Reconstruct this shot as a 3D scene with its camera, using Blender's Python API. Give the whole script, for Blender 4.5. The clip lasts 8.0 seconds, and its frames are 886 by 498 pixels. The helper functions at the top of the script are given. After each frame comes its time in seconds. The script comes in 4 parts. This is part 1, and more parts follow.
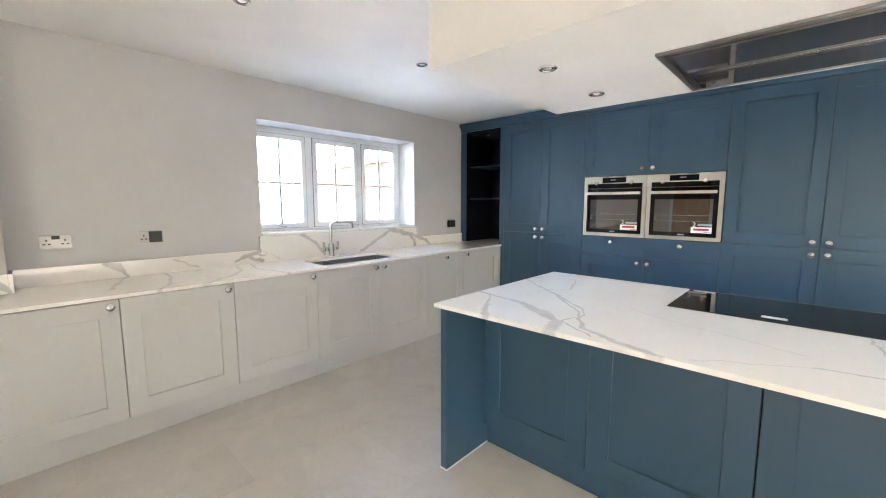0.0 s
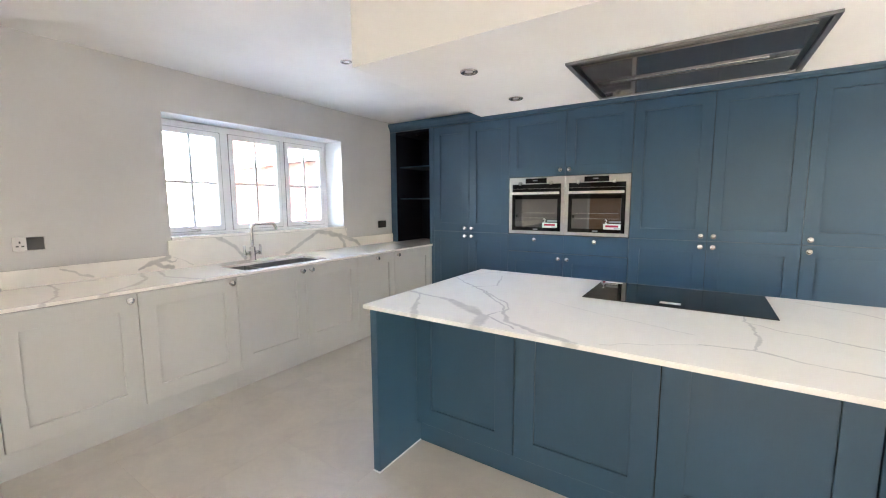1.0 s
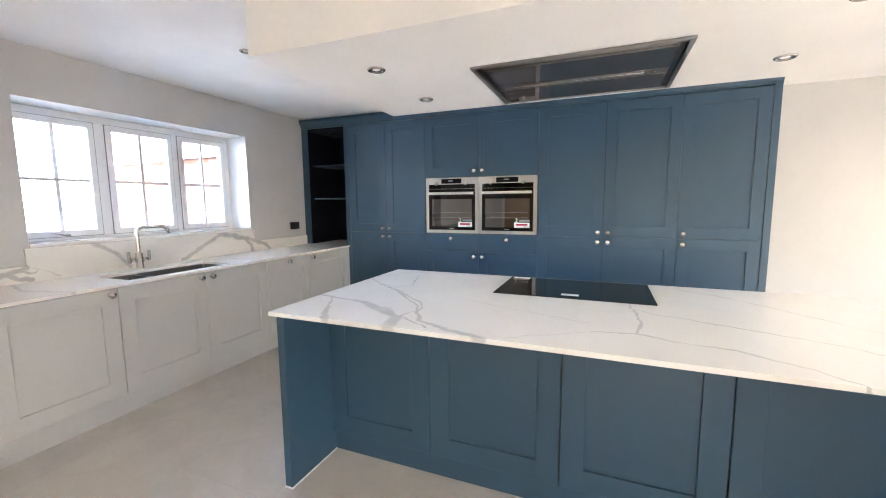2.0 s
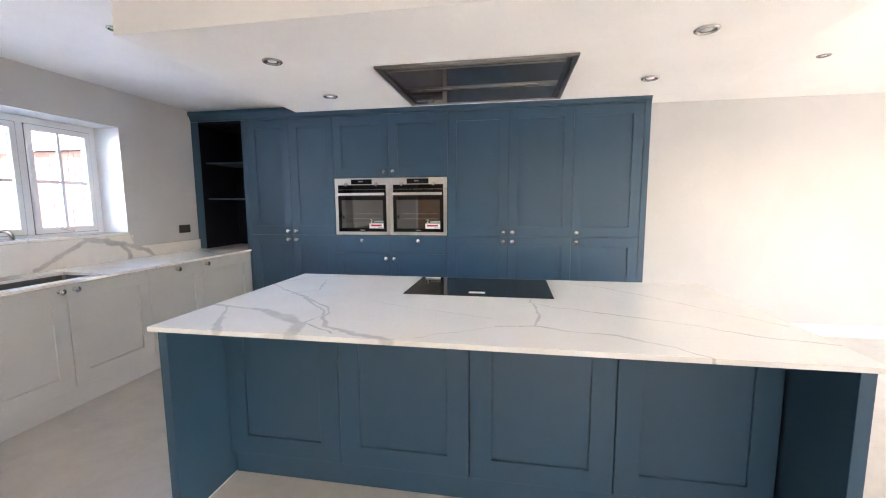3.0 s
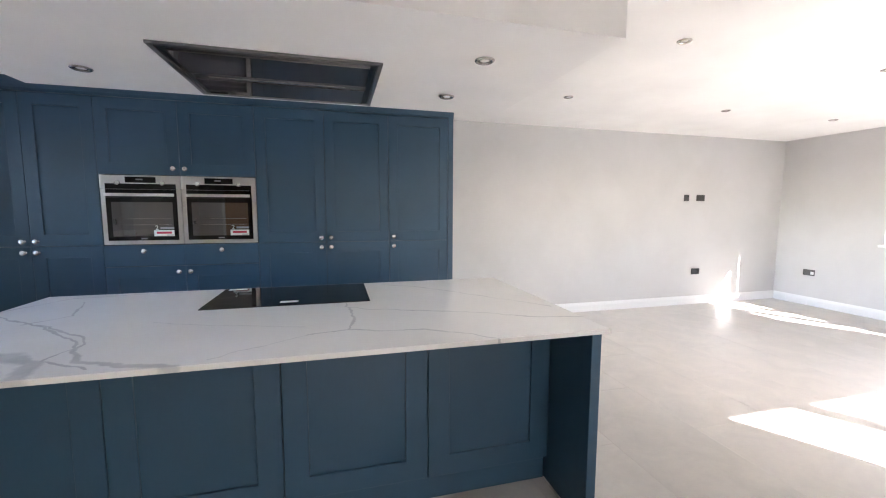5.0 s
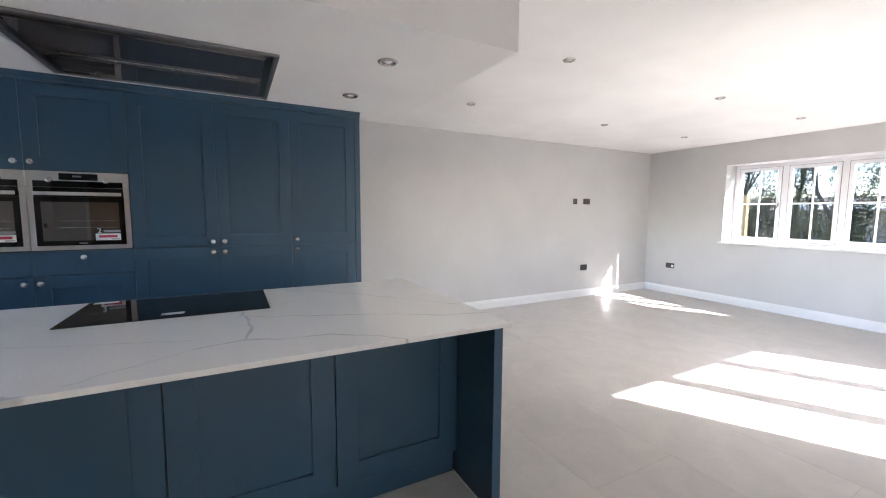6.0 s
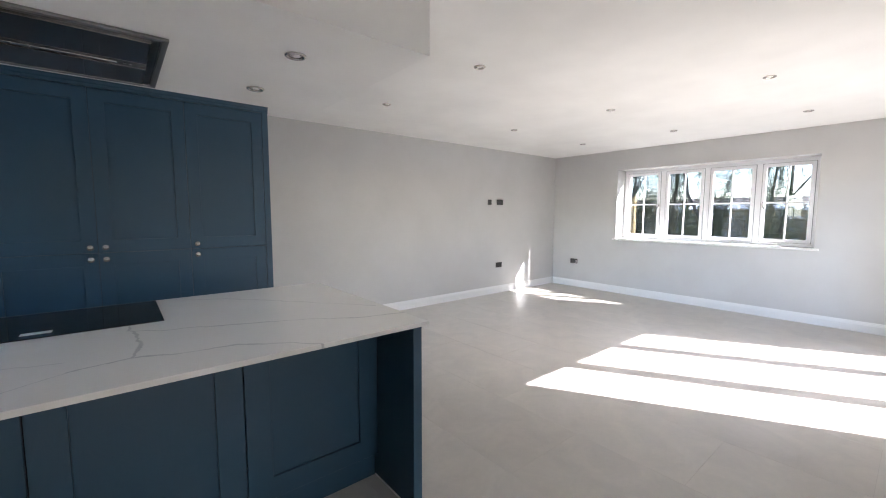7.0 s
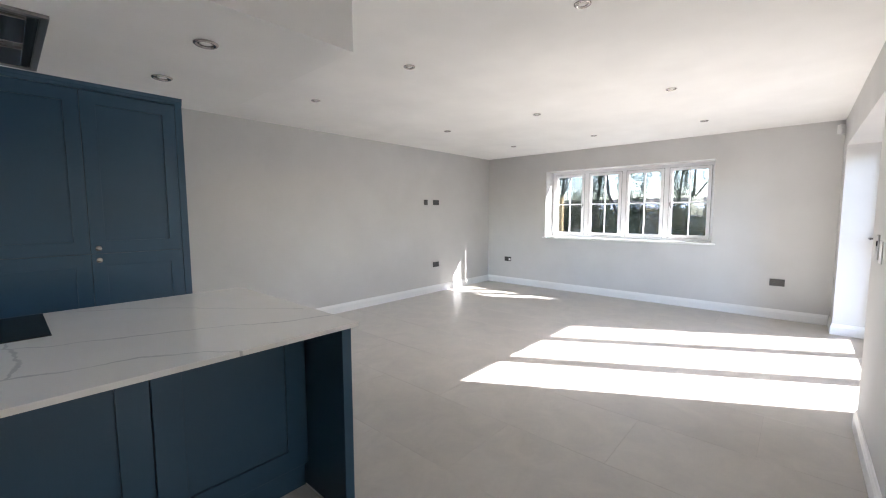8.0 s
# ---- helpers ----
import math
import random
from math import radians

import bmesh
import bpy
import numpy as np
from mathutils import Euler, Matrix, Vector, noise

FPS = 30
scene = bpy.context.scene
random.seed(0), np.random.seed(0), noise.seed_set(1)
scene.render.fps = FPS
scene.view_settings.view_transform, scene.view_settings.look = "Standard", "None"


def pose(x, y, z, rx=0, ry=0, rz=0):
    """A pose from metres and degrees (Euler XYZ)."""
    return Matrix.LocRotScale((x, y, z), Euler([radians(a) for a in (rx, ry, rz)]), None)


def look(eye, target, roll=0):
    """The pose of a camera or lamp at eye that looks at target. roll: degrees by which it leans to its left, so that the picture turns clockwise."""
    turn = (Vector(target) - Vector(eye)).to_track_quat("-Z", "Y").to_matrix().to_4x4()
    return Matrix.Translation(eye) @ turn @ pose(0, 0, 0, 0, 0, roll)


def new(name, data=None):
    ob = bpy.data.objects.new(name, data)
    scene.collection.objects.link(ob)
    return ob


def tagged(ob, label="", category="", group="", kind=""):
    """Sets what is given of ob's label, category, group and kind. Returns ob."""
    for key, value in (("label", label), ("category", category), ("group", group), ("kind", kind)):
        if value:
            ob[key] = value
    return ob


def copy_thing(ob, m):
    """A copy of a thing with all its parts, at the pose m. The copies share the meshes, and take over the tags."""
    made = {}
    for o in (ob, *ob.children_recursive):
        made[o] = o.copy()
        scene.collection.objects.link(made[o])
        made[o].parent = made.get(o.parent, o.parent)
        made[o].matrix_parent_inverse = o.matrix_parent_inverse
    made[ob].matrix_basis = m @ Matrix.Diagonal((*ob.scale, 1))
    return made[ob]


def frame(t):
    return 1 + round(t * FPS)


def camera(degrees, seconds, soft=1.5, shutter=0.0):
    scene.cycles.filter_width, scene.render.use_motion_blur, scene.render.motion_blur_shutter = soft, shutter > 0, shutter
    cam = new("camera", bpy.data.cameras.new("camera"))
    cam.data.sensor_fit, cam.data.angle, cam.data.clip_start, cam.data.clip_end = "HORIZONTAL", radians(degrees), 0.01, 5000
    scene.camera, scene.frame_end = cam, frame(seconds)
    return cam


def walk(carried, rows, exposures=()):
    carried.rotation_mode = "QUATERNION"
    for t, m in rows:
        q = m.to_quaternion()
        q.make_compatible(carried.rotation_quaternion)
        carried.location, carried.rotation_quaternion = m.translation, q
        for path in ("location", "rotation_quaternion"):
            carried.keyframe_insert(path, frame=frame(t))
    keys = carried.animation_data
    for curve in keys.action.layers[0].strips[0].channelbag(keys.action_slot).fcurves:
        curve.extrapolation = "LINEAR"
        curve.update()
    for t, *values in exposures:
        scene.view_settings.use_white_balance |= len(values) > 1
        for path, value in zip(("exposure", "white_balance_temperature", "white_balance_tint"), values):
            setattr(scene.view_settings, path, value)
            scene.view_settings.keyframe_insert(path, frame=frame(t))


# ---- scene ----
cam = camera(96.4, 8.0, soft=1.1)
PATH = [
    (0, (0.364, -0.11, 1.388), (-0.989, 1.345, 1.158), 0.0),
    (0.5, (0.377, -0.103, 1.382), (-0.859, 1.452, 1.156), -0.1),
    (1, (0.391, -0.098, 1.383), (-0.7, 1.562, 1.155), -0.3),
    (1.5, (0.412, -0.081, 1.383), (-0.518, 1.675, 1.152), -0.4),
    (3, (0.463, -0.05, 1.379), (0.122, 1.908, 1.153), -0.3),
    (3.5, (0.478, -0.046, 1.381), (0.347, 1.937, 1.158), -0.1),
    (4, (0.494, -0.046, 1.373), (0.572, 1.941, 1.16), -0.1),
    (4.5, (0.506, -0.047, 1.374), (0.803, 1.92, 1.164), 0.1),
    (5, (0.523, -0.052, 1.368), (1.038, 1.87, 1.17), 0.2),
    (6.5, (0.541, -0.07, 1.363), (1.652, 1.582, 1.18), 0.3),
    (7, (0.547, -0.079, 1.362), (1.811, 1.461, 1.182), 0.1),
    (7.5, (0.561, -0.09, 1.352), (1.949, 1.339, 1.177), -0.1),
    (8, (0.581, -0.114, 1.354), (2.063, 1.217, 1.177), -0.2),
]
EXPOSURES = [(0.0, 7.1, 6950, 14), (1.5, 7.05, 6900, 16), (3.5, 6.78, 6650, 19), (5.0, 6.23, 6280, 18), (6.5, 5.58, 6100, 16), (8.0, 5.3, 6130, 14)]
walk(cam, [(t, look(eye, target, roll)) for t, eye, target, roll in PATH], EXPOSURES)

# ---- light ----
SUN_TRAVEL = Vector((-0.505, 0.863, 0)).normalized()
SUN_EL = radians(32.7)
world = bpy.data.worlds.new("sky")
scene.world = world
world.use_nodes = True
wn = world.node_tree
sky = wn.nodes.new("ShaderNodeTexSky")
sky.sky_type = "NISHITA"
sky.sun_disc = False
sky.sun_elevation = SUN_EL
sky.dust_density, sky.air_density = 0.9, 0.9
sky.sun_rotation = math.atan2(-SUN_TRAVEL.x, -SUN_TRAVEL.y)
wn.nodes["Background"].inputs[1].default_value = 0.15
wn.links.new(sky.outputs[0], wn.nodes["Background"].inputs[0])
sun = new("sun", bpy.data.lights.new("sun", "SUN"))
sun.data.energy, sun.data.angle, sun.data.color = 1.2, radians(0.5), (1.0, 0.965, 0.92)
sun.matrix_world = look((0, 0, 0), (SUN_TRAVEL.x * math.cos(SUN_EL), SUN_TRAVEL.y * math.cos(SUN_EL), -math.sin(SUN_EL)))


# ---- measures ----
XL, XE, YB, YS, ZC = -3.07, 7.14, 4.54, -0.45, 2.415   # west, east, north, south walls, ceiling
XK = 3.0                                               # east side of the kitchen's rear part
YK = -4.2                                              # wall behind the kitchen
TOP = 0.885                                            # worktops
FRONT = 3.93                                           # tall cabinet fronts
BOX = 2.003                                            # underside of the bulkhead
WHITE_X = -2.43                                        # white cabinet fronts
DOOR_X0, DOOR_X1, DOOR_Z = 4.07, 6.70, 2.075            # glazed door opening


# ---- materials ----
def mat(name, base, rough=0.5, metal=0.0, spec=0.5, coat=0.0):
    m = bpy.data.materials.new(name)
    m.use_nodes = True
    b = m.node_tree.nodes["Principled BSDF"]
    b.inputs["Base Color"].default_value = (*base, 1)
    b.inputs["Roughness"].default_value = rough
    b.inputs["Metallic"].default_value = metal
    b.inputs["Specular IOR Level"].default_value = spec
    b.inputs["Coat Weight"].default_value = coat
    return m


class Nodes:
    """Short hand for wiring a material."""

    def __init__(self, m):
        self.t = m.node_tree
        self.b = self.t.nodes["Principled BSDF"]

    def add(self, kind, **inputs):
        n = self.t.nodes.new(kind)
        for key, value in inputs.items():
            self.set(n, key.replace("_", " "), value)
        return n

    def set(self, n, key, value):
        sock = n.inputs[int(key)] if key.isdigit() else n.inputs[key]
        if isinstance(value, bpy.types.NodeSocket):
            self.t.links.new(value, sock)
        else:
            sock.default_value = value

    def math(self, op, a, b=0.0, c=0.0, clamp=False):
        n = self.t.nodes.new("ShaderNodeMath")
        n.operation, n.use_clamp = op, clamp
        for i, v in enumerate((a, b, c)):
            self.set(n, str(i), v)
        return n.outputs[0]

    def coords(self, kind="Object", scale=(1, 1, 1)):
        co = self.t.nodes.new("ShaderNodeTexCoord")
        mp = self.t.nodes.new("ShaderNodeMapping")
        mp.inputs["Scale"].default_value = scale
        self.t.links.new(co.outputs[kind], mp.inputs[0])
        return mp.outputs[0]

    def world(self, scale=(1, 1, 1)):
        ge = self.t.nodes.new("ShaderNodeNewGeometry")
        mp = self.t.nodes.new("ShaderNodeMapping")
        mp.inputs["Scale"].default_value = scale
        self.t.links.new(ge.outputs["Position"], mp.inputs[0])
        return mp.outputs[0]

    def noise(self, vec, scale, detail=4.0, rough=0.55, dist=0.0):
        return self.add("ShaderNodeTexNoise", Vector=vec, Scale=scale, Detail=detail, Roughness=rough, Distortion=dist)

    def ramp(self, fac, stops):
        r = self.t.nodes.new("ShaderNodeValToRGB")
        while len(r.color_ramp.elements) < len(stops):
            r.color_ramp.elements.new(0.5)
        for e, (p, c) in zip(r.color_ramp.elements, stops):
            e.position = p
            e.color = (*c, 1) if len(c) == 3 else c
        self.t.links.new(fac, r.inputs[0])
        return r.outputs[0]

    def mix(self, fac, a, b, mode="MIX"):
        n = self.t.nodes.new("ShaderNodeMix")
        n.data_type, n.blend_type = "RGBA", mode
        for i, v in ((0, fac), (6, a), (7, b)):
            if isinstance(v, bpy.types.NodeSocket):
                self.t.links.new(v, n.inputs[i])
            else:
                n.inputs[i].default_value = (*v, 1) if isinstance(v, tuple) and len(v) == 3 else v
        return n.outputs[2]

    def bump(self, height, strength, distance):
        n = self.add("ShaderNodeBump", Height=height, Strength=strength, Distance=distance)
        self.set(self.b, "Normal", n.outputs[0])


def shade(c, k):
    return tuple(min(1.0, v * k) for v in c)


def paint(name, base, rough, vary=0.04, bump=0.12, scale=220.0):
    """Painted plaster or wood: two scales of unevenness and a fine roller or brush grain."""
    m = mat(name, base, rough)
    n = Nodes(m)
    co = n.world()
    big = n.noise(co, 1.7, 3.0)
    n.set(n.b, "Base Color", n.ramp(big.outputs[0], [(0.3, shade(base, 1 - vary)), (0.7, shade(base, 1 + vary))]))
    fine = n.noise(co, scale, 3.0)
    n.set(n.b, "Roughness", n.math("MULTIPLY_ADD", n.noise(co, 9.0).outputs[0], 0.14, rough - 0.07))
    n.bump(fine.outputs[0], bump, 0.0006)
    return m


WALL = paint("wall paint", (0.57, 0.563, 0.55), 0.75)
CEIL = paint("ceiling paint", (0.88, 0.87, 0.845), 0.85)
BOARD_WHITE = paint("glossy white window board", (0.84, 0.84, 0.83), 0.13, 0.02, 0.0)
GLOSS_WHITE = paint("white satin paint", (0.80, 0.80, 0.79), 0.35, 0.02, 0.03)
UPVC = paint("white window plastic", (0.86, 0.86, 0.87), 0.3, 0.015, 0.02)


def wood_paint(name, base, rough, vary=0.08, relief=0.10):
    """Brushed cabinet paint with a faint timber grain standing through it."""
    m = mat(name, base, rough, spec=0.6)
    n = Nodes(m)
    grain = n.noise(n.coords("Object", (90, 90, 3)), 2.0, 5.0, 0.6)
    cloud = n.noise(n.world(), 2.3, 3.0)
    tone = n.mix(0.35, cloud.outputs[0], grain.outputs[0])
    n.set(n.b, "Base Color", n.ramp(tone, [(0.3, shade(base, 1 - vary)), (0.7, shade(base, 1 + vary))]))
    n.set(n.b, "Roughness", n.math("MULTIPLY_ADD", grain.outputs[0], 0.12, rough - 0.06))
    n.bump(grain.outputs[0], relief, 0.0008)
    return m


BLUE = wood_paint("blue cabinet paint", (0.0260, 0.0712, 0.1145), 0.42)
PALE = wood_paint("pale grey cabinet paint", (0.52, 0.522, 0.508), 0.42, 0.02, 0.03)
# near black: the deep shade inside the open shelves is put into this colour
SHELF_SHADE = mat("near-black shelf interior shade", (0.002, 0.003, 0.008), 0.7, spec=0.2)
# carcasses are near black so that the gaps between fronts show painted shadow
CARCASS = mat("cabinet shadow gap", (0.02, 0.02, 0.022), 0.8)


def quartz_material(name, base, general, veins=(), flat="XY"):
    """Polished white quartz: soft body, hairline network, and veins drawn along lines (width, strength, points)."""
    m = mat(name, base, 0.07, coat=0.15)
    n = Nodes(m)
    co = n.world()
    warp = n.noise(co, 1.4, 5.0, 0.6)

    def vec(op, a, b=None, c=None):
        v = n.t.nodes.new("ShaderNodeVectorMath")
        v.operation = op
        for i, q in enumerate((a, b, c)):
            if q is not None:
                n.set(v, str(i), q)
        return v
    shift = vec("MULTIPLY_ADD", warp.outputs[1], (0.9, 0.9, 0.9), co).outputs[0]
    cell = n.add("ShaderNodeTexVoronoi", Vector=shift, Scale=1.15)
    cell.feature = "DISTANCE_TO_EDGE"
    width = n.math("MULTIPLY_ADD", n.noise(co, 1.1, 2.0).outputs[0], 0.09, -0.028)
    vein = n.math("SUBTRACT", 1.0, n.math("DIVIDE", cell.outputs[0], n.math("MAXIMUM", width, 0.003), clamp=True), clamp=True)
    vein = n.math("MULTIPLY", vein, general)
    if veins:
        ripple = n.noise(co, 6.0, 6.0, 0.62)
        off = vec("MULTIPLY_ADD", vec("SUBTRACT", ripple.outputs[1], (0.5, 0.5, 0.5)).outputs[0], (0.075, 0.075, 0.075), co).outputs[0]
        keep = (1, 1, 0) if flat == "XY" else (0, 1, 1)
        place = vec("MULTIPLY", off, keep).outputs[0]
        swell = n.math("MAXIMUM", n.math("MULTIPLY_ADD", n.noise(co, 4.0, 4.0, 0.65).outputs[0], 3.4, -0.85), 0.16)
        fade = n.math("MULTIPLY_ADD", n.noise(co, 9.0, 3.0).outputs[0], 1.1, 0.42, clamp=True)
        for w, strength, points in veins:
            near = None
            for p, q in zip(points, points[1:]):
                a = Vector((p[0], p[1], 0)) if flat == "XY" else Vector((0, p[0], p[1]))
                d = (Vector((q[0], q[1], 0)) if flat == "XY" else Vector((0, q[0], q[1]))) - a
                pa = vec("SUBTRACT", place, tuple(a)).outputs[0]
                along = n.math("MULTIPLY", vec("DOT_PRODUCT", pa, tuple(d)).outputs["Value"], 1.0 / d.length_squared, clamp=True)
                foot = n.t.nodes.new("ShaderNodeVectorMath")
                foot.operation = "SCALE"
                foot.inputs[0].default_value = d
                n.t.links.new(along, foot.inputs["Scale"])
                gap = vec("DISTANCE", pa, foot.outputs[0]).outputs["Value"]
                near = gap if near is None else n.math("MINIMUM", near, gap)
            line = n.math("MULTIPLY", n.math("MULTIPLY", n.math("SUBTRACT", 1.35, n.math("DIVIDE", near, n.math("MULTIPLY", swell, 0.98 * w))), 1.5, clamp=True), fade)
            vein = n.math("MAXIMUM", vein, n.math("MULTIPLY", line, strength))
    grey = n.ramp(n.noise(co, 14.0, 5.0).outputs[0], [(0.3, (0.36, 0.355, 0.35)), (0.7, (0.52, 0.51, 0.50))])
    body = n.ramp(n.noise(co, 3.0, 6.0).outputs[0], [(0.3, shade(base, 0.97)), (0.7, shade(base, 1.02))])
    n.set(n.b, "Base Color", n.mix(vein, body, grey))
    return m


QUARTZ = quartz_material("white veined quartz", (0.88, 0.85, 0.80), 0.0, [
    (0.014, 0.42, [(-3.06, 0.113), (-3.02, 0.23), (-3.04, 0.407), (-3.03, 0.62), (-2.98, 0.80)]),
    (0.016, 0.42, [(-2.60, 0.24), (-2.84, 0.31), (-3.06, 0.374)]),
    (0.014, 0.42, [(-2.40, 0.43), (-2.56, 0.52), (-2.80, 0.58), (-3.06, 0.60)]),
    (0.017, 0.42, [(-2.40, 0.68), (-2.58, 0.90), (-2.75, 1.00), (-3.06, 1.09)]),
    (0.014, 0.42, [(-2.40, 1.22), (-2.55, 1.17), (-2.75, 1.12), (-3.06, 1.19)]),
    (0.014, 0.36, [(-2.40, 2.72), (-2.70, 2.62), (-3.06, 2.30)]),
    (0.022, 0.42, [(-2.40, 3.50), (-2.66, 3.62), (-2.87, 3.76), (-3.06, 3.36)]),
    (0.016, 0.36, [(-2.87, 3.76), (-2.80, 4.10), (-2.87, 4.50)]),
    (0.014, 0.42, [(-2.40, -0.62), (-2.70, -0.36), (-3.06, -0.22)]),
])
WEST_VEINS = [
    (0.020, 0.55, [(-0.911, 1.642), (-0.676, 1.272)]),
    (0.020, 0.55, [(-1.023, 1.684), (-0.893, 1.643), (-0.689, 1.610), (-0.534, 1.523)]),
    (0.030, 0.55, [(-0.534, 1.523), (-0.400, 1.420), (-0.365, 1.274)]),
    (0.007, 0.60, [(-1.011, 2.181), (-0.681, 1.922), (-0.437, 1.690), (-0.343, 1.523)]),
    (0.017, 0.55, [(-0.360, 1.550), (-0.279, 1.412), (0.025, 1.290)]),
    (0.007, 0.60, [(-0.691, 1.939), (-0.417, 1.718), (-0.357, 1.600), (-0.390, 1.440)]),
    (0.006, 0.60, [(-0.388, 1.435), (-0.213, 1.342)]),
    (0.006, 0.50, [(-0.750, 2.362), (-0.629, 2.064), (-0.758, 1.953)]),
    (0.006, 0.45, [(-1.000, 2.250), (-0.841, 2.478), (-0.243, 2.552)]),
    (0.004, 0.35, [(-0.243, 1.863), (-0.027, 1.762), (0.390, 1.640)]),
]
EAST_VEINS = [
    (0.006, 0.40, [(0.106, 1.330), (0.411, 1.515)]),
    (0.011, 0.55, [(0.411, 1.515), (0.560, 1.546), (0.746, 1.491), (0.854, 1.483), (1.028, 1.372), (1.130, 1.280)]),
    (0.009, 0.55, [(0.569, 2.033), (0.557, 1.946), (0.672, 1.862), (1.144, 1.686), (1.415, 1.537), (1.613, 1.487)]),
    (0.009, 0.55, [(0.571, 1.935), (0.585, 1.689), (0.560, 1.546)]),
    (0.009, 0.45, [(0.804, 2.478), (0.980, 2.381), (1.172, 2.174), (1.372, 1.934), (1.555, 1.701)]),
]
ISLAND_QUARTZ = quartz_material("white veined island quartz", (0.88, 0.85, 0.80), 0.0, WEST_VEINS + [(0.62 * w, k, p) for w, k, p in EAST_VEINS])
UPSTAND_VEINS = [
    (0.020, 0.75, [(0.27, 0.991), (0.31, 0.960), (0.35, 0.936), (0.377, 0.900)]),
    (0.016, 0.70, [(0.30, 0.977), (0.343, 0.972), (0.375, 0.905)]),
    (0.006, 0.50, [(0.658, 0.984), (0.729, 0.962), (0.76, 0.924), (0.811, 0.902)]),
    (0.018, 0.75, [(-0.21, 0.945), (-0.165, 0.895)]),
    (0.018, 0.75, [(1.083, 0.914), (1.158, 0.950), (1.228, 0.970), (1.275, 0.977)]),
    (0.015, 0.70, [(1.181, 0.959), (1.225, 0.914), (1.30, 0.893)]),
    (0.007, 0.65, [(1.25, 0.963), (1.288, 0.932), (1.32, 0.940), (1.338, 0.960)]),
]
SPLASH_VEINS = [
    (0.005, 0.45, [(1.306, 0.971), (1.369, 0.946), (1.451, 0.899)]),
    (0.018, 0.70, [(1.645, 1.105), (1.727, 1.060), (1.801, 1.002), (1.867, 0.929), (1.886, 0.891)]),
    (0.007, 0.50, [(1.504, 1.113), (1.654, 1.105)]),
    (0.015, 0.65, [(2.313, 0.900), (2.435, 0.954), (2.536, 1.013), (2.695, 1.081)]),
    (0.026, 0.75, [(2.695, 1.102), (2.859, 1.068), (2.989, 1.028), (3.063, 0.957), (3.077, 0.894)]),
    (0.022, 0.70, [(2.989, 1.035), (3.14, 0.986), (3.25, 0.945), (3.33, 0.876)]),
    (0.007, 0.50, [(3.095, 1.100), (3.109, 1.055)]),
]
SPLASH_QUARTZ = quartz_material("white veined splashback quartz", (0.88, 0.85, 0.80), 0.0, UPSTAND_VEINS + SPLASH_VEINS, "YZ")


def tile_material():
    base = (0.495, 0.464, 0.418)
    m = mat("limestone effect porcelain", base, 0.36)
    n = Nodes(m)
    info = n.t.nodes.new("ShaderNodeObjectInfo")
    co = n.add("ShaderNodeVectorMath")
    co.operation = "ADD"
    n.set(co, "0", n.world())
    n.set(co, "1", info.outputs["Random"])
    cloud = n.noise(co.outputs[0], 3.4, 7.0, 0.64, 0.8)
    fine = n.noise(co.outputs[0], 26.0, 5.0, 0.7)
    tone = n.mix(0.2, cloud.outputs[0], fine.outputs[0])
    col = n.ramp(tone, [(0.28, (0.435, 0.412, 0.376)), (0.5, base), (0.72, (0.555, 0.516, 0.458))])
    lift = n.math("MULTIPLY_ADD", info.outputs["Random"], 0.05, 0.975)
    n.set(n.b, "Base Color", n.mix(1.0, col, lift, "MULTIPLY"))
    n.set(n.b, "Roughness", n.math("MULTIPLY_ADD", fine.outputs[0], 0.06, 0.34))
    n.bump(fine.outputs[0], 0.06, 0.001)
    return m


TILE = tile_material()
GROUT = paint("floor grout", (0.43, 0.40, 0.36), 0.9)


def brushed(name, base, rough, axis=(4, 4, 300)):
    m = mat(name, base, rough, 1.0)
    n = Nodes(m)
    streak = n.noise(n.coords("Object", axis), 3.0, 3.0)
    n.set(n.b, "Roughness", n.math("MULTIPLY_ADD", streak.outputs[0], 0.16, rough - 0.08))
    n.bump(streak.outputs[0], 0.05, 0.0004)
    return m


STEEL = brushed("brushed steel", (0.60, 0.585, 0.565), 0.32)
RIM_STEEL = brushed("dull steel rim", (0.30, 0.29, 0.285), 0.45)
SATIN_STEEL = brushed("satin steel plate", (0.46, 0.45, 0.435), 0.42)
HANDLE_STEEL = brushed("bright steel", (0.80, 0.78, 0.76), 0.3)
NICKEL = brushed("brushed nickel", (0.60, 0.585, 0.56), 0.25, (40, 40, 40))
KNOB_METAL = brushed("polished nickel", (0.62, 0.61, 0.60), 0.25, (40, 40, 40))
DARK_STEEL = brushed("dark sink steel", (0.17, 0.165, 0.16), 0.35)
BLACK_GLASS = mat("black glass", (0.004, 0.004, 0.005), 0.03, spec=0.35)
SMOKED = mat("smoked oven glass", (0.030, 0.029, 0.028), 0.02, spec=0.5)
SMOKED.node_tree.nodes["Principled BSDF"].inputs["IOR"].default_value = 2.5
HOOD_GLASS = mat("dark grey glass", (0.040, 0.037, 0.043), 0.04, spec=0.7)
BLACK = mat("black plastic", (0.012, 0.012, 0.013), 0.35)
GREY_METAL = brushed("black nickel plate", (0.075, 0.073, 0.072), 0.3)
SEAL_GREY = mat("grey rubber seal", (0.22, 0.22, 0.225), 0.6)
WHITE_PLASTIC = mat("white plastic", (0.78, 0.78, 0.76), 0.35)
RED_INK = mat("red print", (0.45, 0.02, 0.06), 0.5)
GREY_INK = mat("grey print", (0.30, 0.30, 0.32), 0.5)
WHITE_INK = mat("white print", (0.75, 0.75, 0.75), 0.5)
